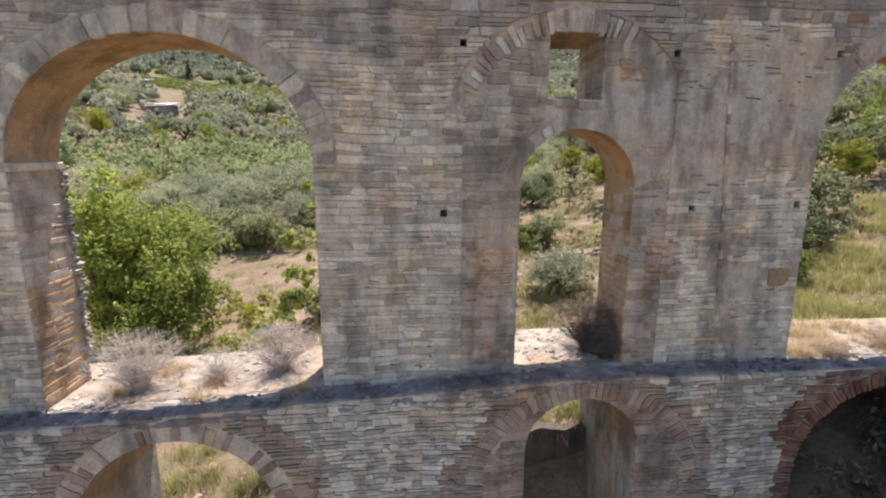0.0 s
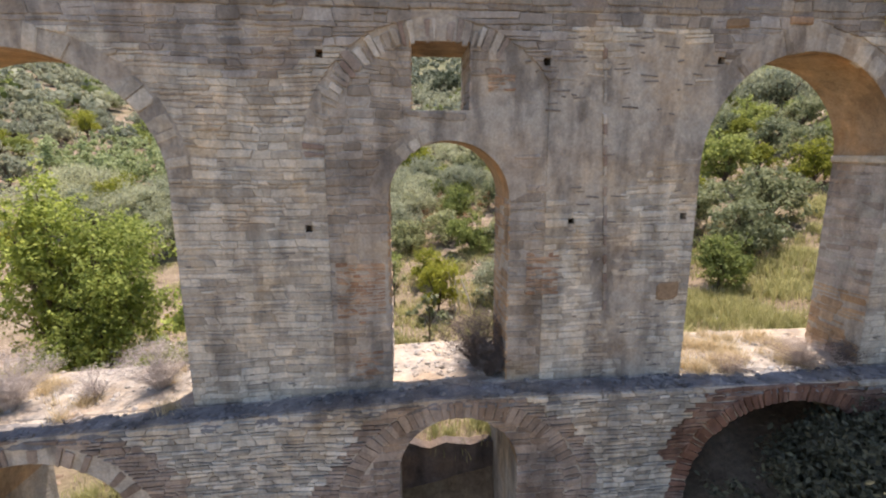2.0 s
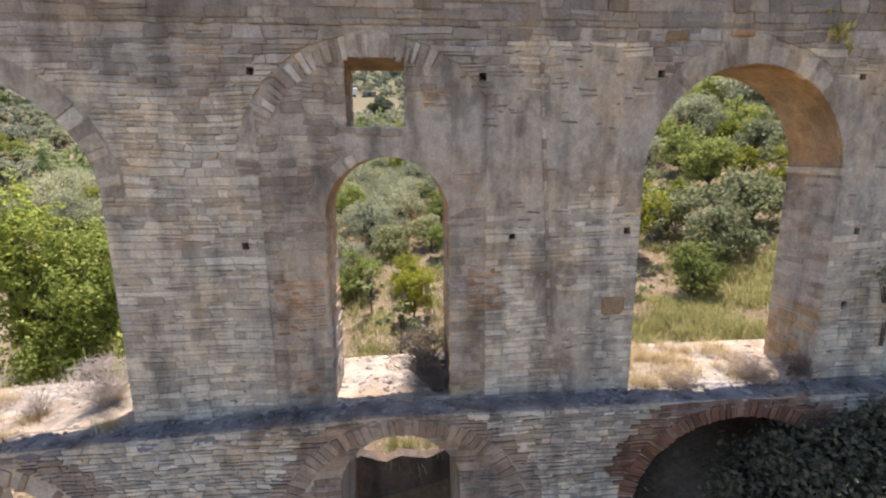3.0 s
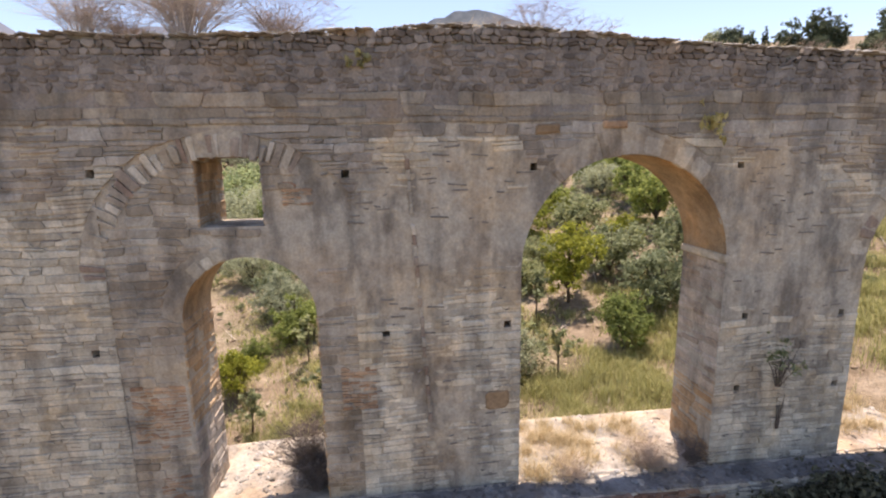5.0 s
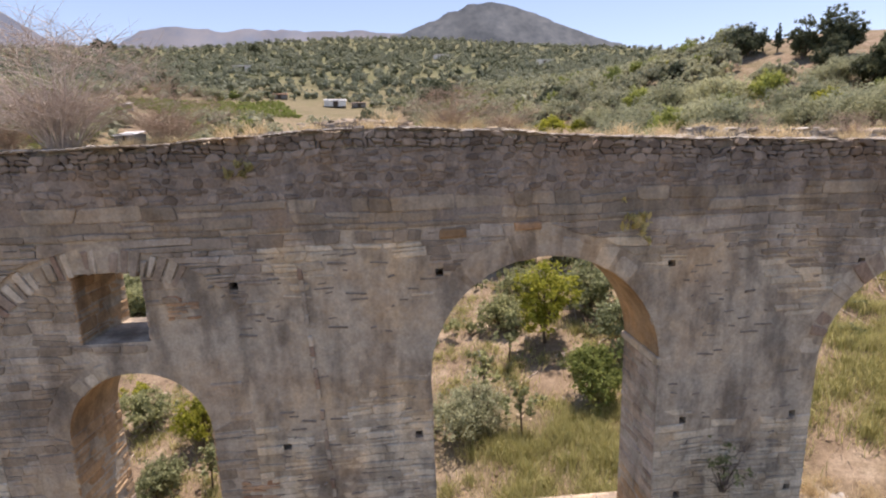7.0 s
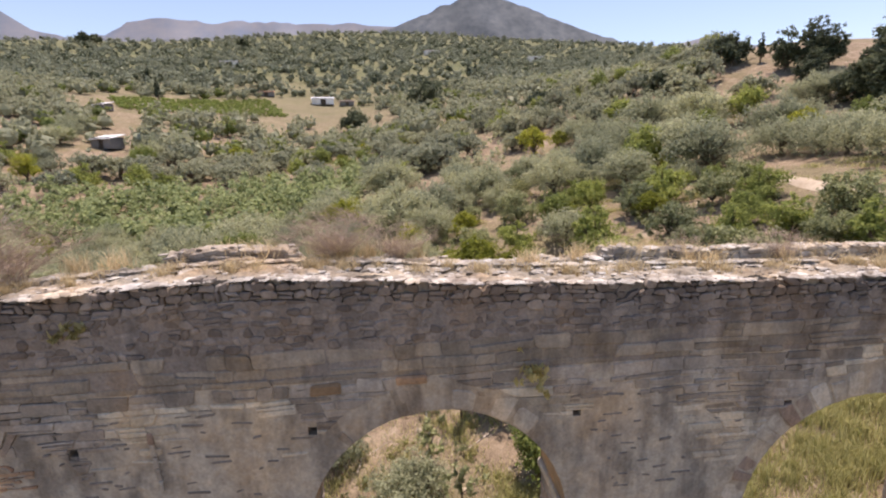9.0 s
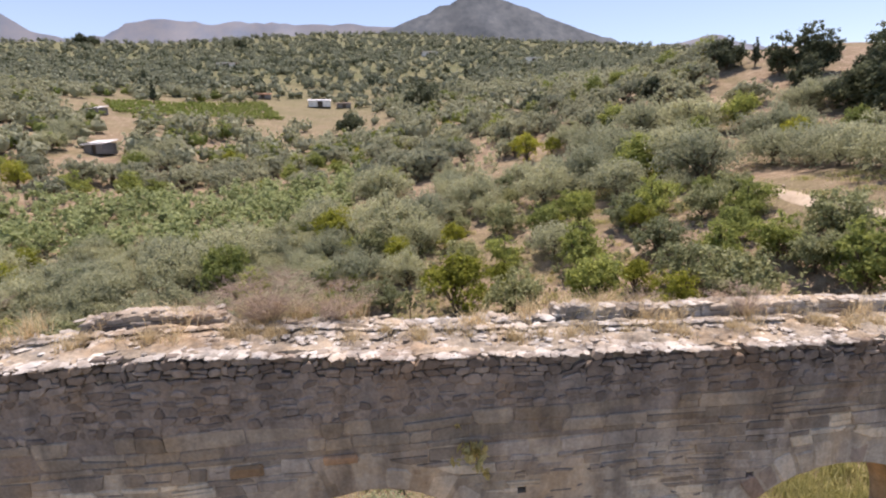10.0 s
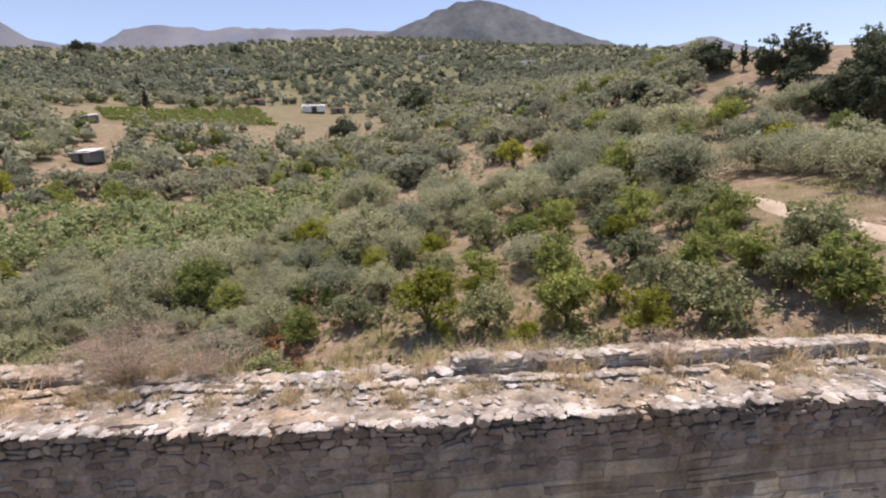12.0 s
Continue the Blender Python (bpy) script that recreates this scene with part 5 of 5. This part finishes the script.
under = [(RC.uniform(-26, 14), RC.uniform(23, 44), RC.uniform(0.5, 1.1)) for _ in range(210)] + [(RC.uniform(4, 33), RC.uniform(13, 44), RC.uniform(0.35, 0.8)) for _ in range(230)]
thicket("undergrowth", "green scrub undergrowth between the olive trees", "shrubs", 97, under, 0.12, 26000, M_LOQUAT, 0.75)
under = [(RC.uniform(-30, 26), RC.uniform(44, 80), RC.uniform(0.7, 1.5)) for _ in range(210)]
thicket("undergrowth", "grey green scrub between the olive trees", "shrubs", 98, under, 0.2, 15000, M_OLIVE, 0.8)

# ---- hillside trees ----
def clear_of_trees(x, y):
    """Vineyard, dry field, bare slope, path and orchard stay open."""
    dx, dy = x + 82.5, y - 165.2
    across, along = (42.7 * dx - 38.3 * dy) / 1366, (20.5 * dx + 13.6 * dy) / 1366
    vine_yard = -0.2 < across < 1.55 and -0.22 < along < 1.4
    field = ((x + 14) / 25) ** 2 + ((y - 164) / 37) ** 2 < 1 and noise.noise(Vector((x * 0.12, y * 0.12, 3))) < 0.25
    bare = ((x - 38.5) / 5.5) ** 2 + ((y - 24) / 11) ** 2 < 1 or ((x + 45) / 7) ** 2 + ((y - 88.5) / 8) ** 2 < 1 or ((x + 70) / 8) ** 2 + ((y - 135) / 7) ** 2 < 1 or ((x + 22) / 16) ** 2 + ((y - 207) / 14) ** 2 < 1 or ((x - 16) / 5) ** 2 + ((y - 116) / 8) ** 2 < 1
    bare = bare or ((x - 60) / 8) ** 2 + ((y - 54) / 11) ** 2 < 1 or ((x - 55) / 5) ** 2 + ((y - 34) / 5) ** 2 < 1 or ((x - 34) / 4) ** 2 + ((y - 76) / 3.5) ** 2 < 1 or ((x + 42) / 5) ** 2 + ((y - 83) / 8) ** 2 < 1
    bare = bare or math.atan2(x - 10, y + 5) > 0.59 and math.hypot(x - 10, y + 5) > 71
    canes = -42 < x < 6 and 46 < y < 64 + 0.32 * (x + 38)
    return vine_yard or field or bare or canes


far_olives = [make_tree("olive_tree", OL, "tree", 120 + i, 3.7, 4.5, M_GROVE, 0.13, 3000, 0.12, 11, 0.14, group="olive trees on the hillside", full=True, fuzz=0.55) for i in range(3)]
R2 = random.Random(77)
spots, rest = [], []
r = 44.0
while r < 730:
    gap = 4.5 if r < 130 else 4.5 + (r - 130) * 0.008
    az = -46.0
    while az < 52:
        a = radians(az + R2.uniform(-0.6, 0.6) * math.degrees(gap / r))
        rr = r + R2.uniform(-0.8, 0.8) * gap
        x, y = 10 + rr * math.sin(a), -5 + rr * math.cos(a)
        az += math.degrees(gap / r)
        thin = noise.noise(Vector((x * 0.03, y * 0.03, 7)))
        if y < 26 or clear_of_trees(x, y) or R2.random() > 0.95 + 0.85 * thin:
            continue
        if x < 33 and y < 33:
            continue
        (spots if rr < 118 and len(spots) < 270 else rest).append((x, y, rr))
    r += gap * 0.92
for k, (x, y, rr) in enumerate(spots):
    kind = R2.random()
    s = R2.uniform(0.85, 1.45)
    if kind < 0.10:
        set_tree(citrus[k % 3], x, y, s * 1.1, R2.uniform(0, 360))
    elif kind < 0.16:
        set_tree(limes[k % 2], x, y, s, R2.uniform(0, 360))
    elif rr < 66:
        set_tree(olives[k % 4], x, y, s, R2.uniform(0, 360))
    else:
        set_tree(far_olives[k % 3], x, y, s, R2.uniform(0, 360))


def woods(name, label, seed, places, leaves, size, leaf, mat):
    """Far trees in one mesh: each a few lobes of leaf sprays."""
    r = random.Random(seed)
    lobes = []
    for x, y, rr in places:
        w = size * r.uniform(0.7, 1.3)
        x, y, z = hill(x, y)
        lobes.append((x, y, z + w * 0.36, w * 0.46))
        for _ in range(2):
            lobes.append((x + r.uniform(-.35, .35) * w, y + r.uniform(-.35, .35) * w, z + w * r.uniform(0.22, 0.45), w * r.uniform(0.26, 0.36)))
    me = crown_mesh(name + "_leaves", seed, lobes, leaf, leaves * len(places), mat, 0.8, 0.0, 0.5)
    core = Pile()
    for x, y, z, rad in lobes:
        core.add(*rock((x, y, z - 0.2 * rad), rad * 0.6, 0.9, r))
    heart = bpy.data.meshes.new(name + "_hearts")
    heart.from_pydata(core.v, [], core.f)
    heart.materials.append(mat)
    ob = new(name, me)
    new("inner_foliage", heart).parent = ob
    return tagged(ob, label, "woods", kind="stuff")


R3 = random.Random(5)
mid_rest = [p for p in rest if p[2] < 230]
far_rest = [p for p in rest if p[2] >= 230]
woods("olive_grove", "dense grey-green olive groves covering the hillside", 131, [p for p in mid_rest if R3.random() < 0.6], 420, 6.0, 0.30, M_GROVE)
woods("green_trees", "darker green trees among the olive groves", 132, [p for p in mid_rest if R3.random() < 0.12], 300, 5.4, 0.30, M_CITRUS)
woods("pale_bushes", "yellow-green bushes among the olive groves", 135, [p for p in mid_rest if R3.random() < 0.08], 120, 3.2, 0.3, M_VINE)
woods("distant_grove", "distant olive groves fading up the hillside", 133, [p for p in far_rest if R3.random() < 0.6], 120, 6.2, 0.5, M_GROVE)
woods("distant_trees", "distant dark green trees on the hillside", 134, [p for p in far_rest if R3.random() < 0.13 + 0.35 * noise.noise(Vector((p[0] * 0.02, p[1] * 0.02, 4)))], 80, 6.0, 0.62, M_PINE)

# ---- dark trees on the knoll ----
pine = make_tree("pine_tree", "tall dark pine on the knoll", "tree", 141, 8.5, 5.6, M_PINE, 0.20, 8500, 0.10, 18, 0.2, 1.0, group="dark trees on the knoll", low=0.02, fuzz=0.7)
broad = make_tree("holm_oak", "broad dark evergreen oak on the knoll", "tree", 142, 5.2, 6.0, M_PINE, 0.22, 4200, 0.1, 12, 0.2, group="dark trees on the knoll")
for k, (x, y, s) in enumerate(((58.2, 53.6, 0.66), (60.0, 51.4, 0.74), (61.2, 50.4, 0.62), (57.2, 48.0, 0.46), (52.1, 34.3, 0.98), (51.0, 32.3, 0.86), (53.6, 35.6, 0.9), (54.6, 33.0, 1.0), (64.5, 46.5, 0.55), (66.5, 44.0, 0.6))):
    set_tree(pine, x, y, s, 77 * k)
for k, (x, y, s) in enumerate(((57.7, 63.1, 0.95), (45.6, 60.3, 0.85), (53.5, 38.5, 0.8), (57.0, 48.6, 0.6), (19.6, 178.7, 2.3), (-4.5, 151.5, 1.5), (-312, 560, 2.6), (-300, 562, 2.2), (-140, 520, 2.2), (37.0, 91.0, 1.0), (33.0, 74.0, 0.8))):
    set_tree(broad, x, y, s, 59 * k)
cypress = new("cypress_tree")
tagged(cypress, "slender dark cypress on the knoll", "tree")
c = new("crown", crown_mesh("cypress_crown", 143, [(0, 0, 0.8 + 0.5 * i, 0.62 - 0.07 * i) for i in range(8)], 0.14, 1500, M_PINE, 1.4))
p = Pile()
tube(p, [(0, 0, -0.3), (0, 0, 1.2), (0, 0, 3.5)], [0.12, 0.09, 0.03])
t = mesh_object("trunk", p.v, p.f, M_BARK, cypress)
c.parent = cypress
for k, (x, y, s) in enumerate(((59.4, 59.6, 1.0), (-100.4, 230.3, 2.2), (49.4, 267.8, 2.2), (53.5, 270.0, 2.2), (109.9, 230.3, 2.0), (-73.7, 177.9, 2.0))):
    set_tree(cypress, x, y, s, 40 * k)

# ---- vineyard ----
rows_of_vines = []
for i in range(15):
    for j in range(46):
        u, w = i / 14, j / 45
        x = -82.5 + 38.3 * w + 13.6 * u
        y = 165.2 + 42.7 * w - 20.5 * u - 9 * u * w
        rows_of_vines.append((x, y, RC.uniform(0.75, 1.05)))
thicket("vineyard", "bright green vineyard rows on the hillside", "vineyard", 145, rows_of_vines, 0.3, 30000, M_VINE, 0.8)

# ---- sheds and houses ----
def hut(name, label, x, y, w, d, h, turn, wall, roof, door=True, pitch=0.12):
    """A small building: walls, sloping sheet roof, door opening, window."""
    top = new(name)
    top.matrix_basis = Matrix.Translation(hill(x, y) - Vector((0, 0, 0.1))) @ pose(0, 0, 0, 0, 0, turn)
    tagged(top, label, "building")
    t = 0.2
    bm = bmesh.new()
    for cx, cy, sx, sy in ((0, d / 2 - t / 2, w, t), (-w / 2 + t / 2, 0, t, d - 2 * t), (w / 2 - t / 2, 0, t, d - 2 * t), (-w * 0.3, -d / 2 + t / 2, w * 0.4, t), (w * 0.32, -d / 2 + t / 2, w * 0.36, t)):
        bmesh.ops.create_cube(bm, size=1, matrix=Matrix.LocRotScale((cx, cy, h / 2), None, (sx, sy, h)))
    bmesh.ops.create_cube(bm, size=1, matrix=Matrix.LocRotScale((w * 0.02, -d / 2 + t / 2, h * 0.9), None, (w * 0.24, t, h * 0.2)))
    part("wall", bm, wall, top)
    bm = bmesh.new()
    bmesh.ops.create_cube(bm, size=1, matrix=pose(0, 0, h + 0.12, 13) @ Matrix.Diagonal((w + 0.7, d + 0.7, 0.12, 1)))
    bmesh.ops.bevel(bm, geom=bm.edges[:], offset=0.02, segments=1, affect="EDGES")
    part("roof", bm, roof, top)
    bm = bmesh.new()
    bmesh.ops.create_cube(bm, size=1, matrix=Matrix.LocRotScale((w * 0.02, -d / 2 + t, h * 0.4), None, (w * 0.23, 0.06, h * 0.8)))
    part("door", bm, M_DARKWOOD, top)
    return top


hut("shed", "grey shed with pale sheet roof among olives", -46.0, 93.5, 4.6, 3.2, 2.2, -18, M_GREYWALL, M_SHEET)
hut("shed", "small grey shed with pale roof", -70.5, 138.0, 4.2, 3.0, 1.9, -20, M_GREYWALL, M_SHEET)
hut("cottage", "white cottage on the dry field", -22.4, 214.8, 9.5, 5.0, 2.9, 8, M_WHITEWALL, M_SHEET)
hut("shed", "low dark shed beside the cottage", -12.0, 214.0, 6.0, 4.0, 2.0, 5, M_GREYWALL, M_DARKROOF)
hut("shed", "low ochre shed with tiled roof", -47.8, 222.0, 7.0, 4.0, 2.2, 10, M_GREYWALL, M_TILE)
hut("shed", "small grey block shed beside the track", 13.4, 121.5, 4.0, 3.0, 1.5, 0, M_GREYWALL, M_GREYWALL)
hut("cottage", "distant pale cottage on the hillside", -95.0, 330.0, 12.0, 7.0, 4.0, 0, M_WHITEWALL, M_TILE)
hut("cottage", "distant pale cottage near the ridge", 40.0, 410.0, 12.0, 7.0, 4.0, 10, M_WHITEWALL, M_TILE)
hut("cottage", "distant white cottage near the ridge", 118.0, 380.0, 12.0, 7.0, 4.0, -10, M_WHITEWALL, M_SHEET)


def track(name, label, pts, width):
    """A trodden earth path that follows the ground."""
    v, f = [], []
    for i in range(len(pts) - 1):
        for s in range(12):
            a, b = Vector(pts[i]), Vector(pts[i + 1])
            p = a.lerp(b, s / 12)
            d = (b - a).normalized()
            nrm = Vector((-d.y, d.x)) * width / 2
            for side in (-1, -0.33, 0.33, 1):
                q = p + nrm * side * (1 + 0.25 * noise.noise(Vector((p.x, p.y, side * 3))))
                v.append(tuple(hill(q.x, q.y) + Vector((0, 0, 0.14 if abs(side) < 0.5 else -0.05))))
    n = len(v) // 4
    for i in range(n - 1):
        for k in range(3):
            f.append((i * 4 + k, i * 4 + k + 1, i * 4 + 5 + k, i * 4 + 4 + k))
    tagged(mesh_object(name, v, f, M_TRACK, smooth=True), label, "path", kind="structure")


track("path", "pale trodden earth track on the slope", [(33.0, 42.0), (34.0, 31.6), (33.5, 25.0), (31.9, 18.4), (32.2, 15.4), (32.6, 14.0), (34.0, 8.0)], 1.15)
track("path", "pale track beside a grey shed", [(17.5, 118.7), (19.0, 112.0), (22.5, 104.0)], 1.6)

# ---- orchard poles ----
def pole(x, y, h, lean, label):
    p = Pile()
    tube(p, [(0, 0, -0.2), (lean[0] * 0.5, lean[1] * 0.5, h * 0.5), (lean[0], lean[1], h)], [0.035, 0.032, 0.028], 7)
    ob = mesh_object("pole", p.v, p.f, M_POLE, smooth=True)
    ob.location = hill(x, y)
    tagged(ob, label, "pole", group="pale orchard poles")


pole(4.15, 10.4, 1.7, (-0.35, 0.2), "pale leaning plant pole in the orchard")
pole(4.3, 10.3, 1.6, (-0.28, 0.2), "pale leaning plant pole in the orchard")
pole(4.8, 10.2, 1.3, (-0.5, 0.2), "pale leaning plant pole in the orchard")
pole(9.9, 9.4, 1.6, (-0.2, 0.3), "pale leaning plant pole among saplings")
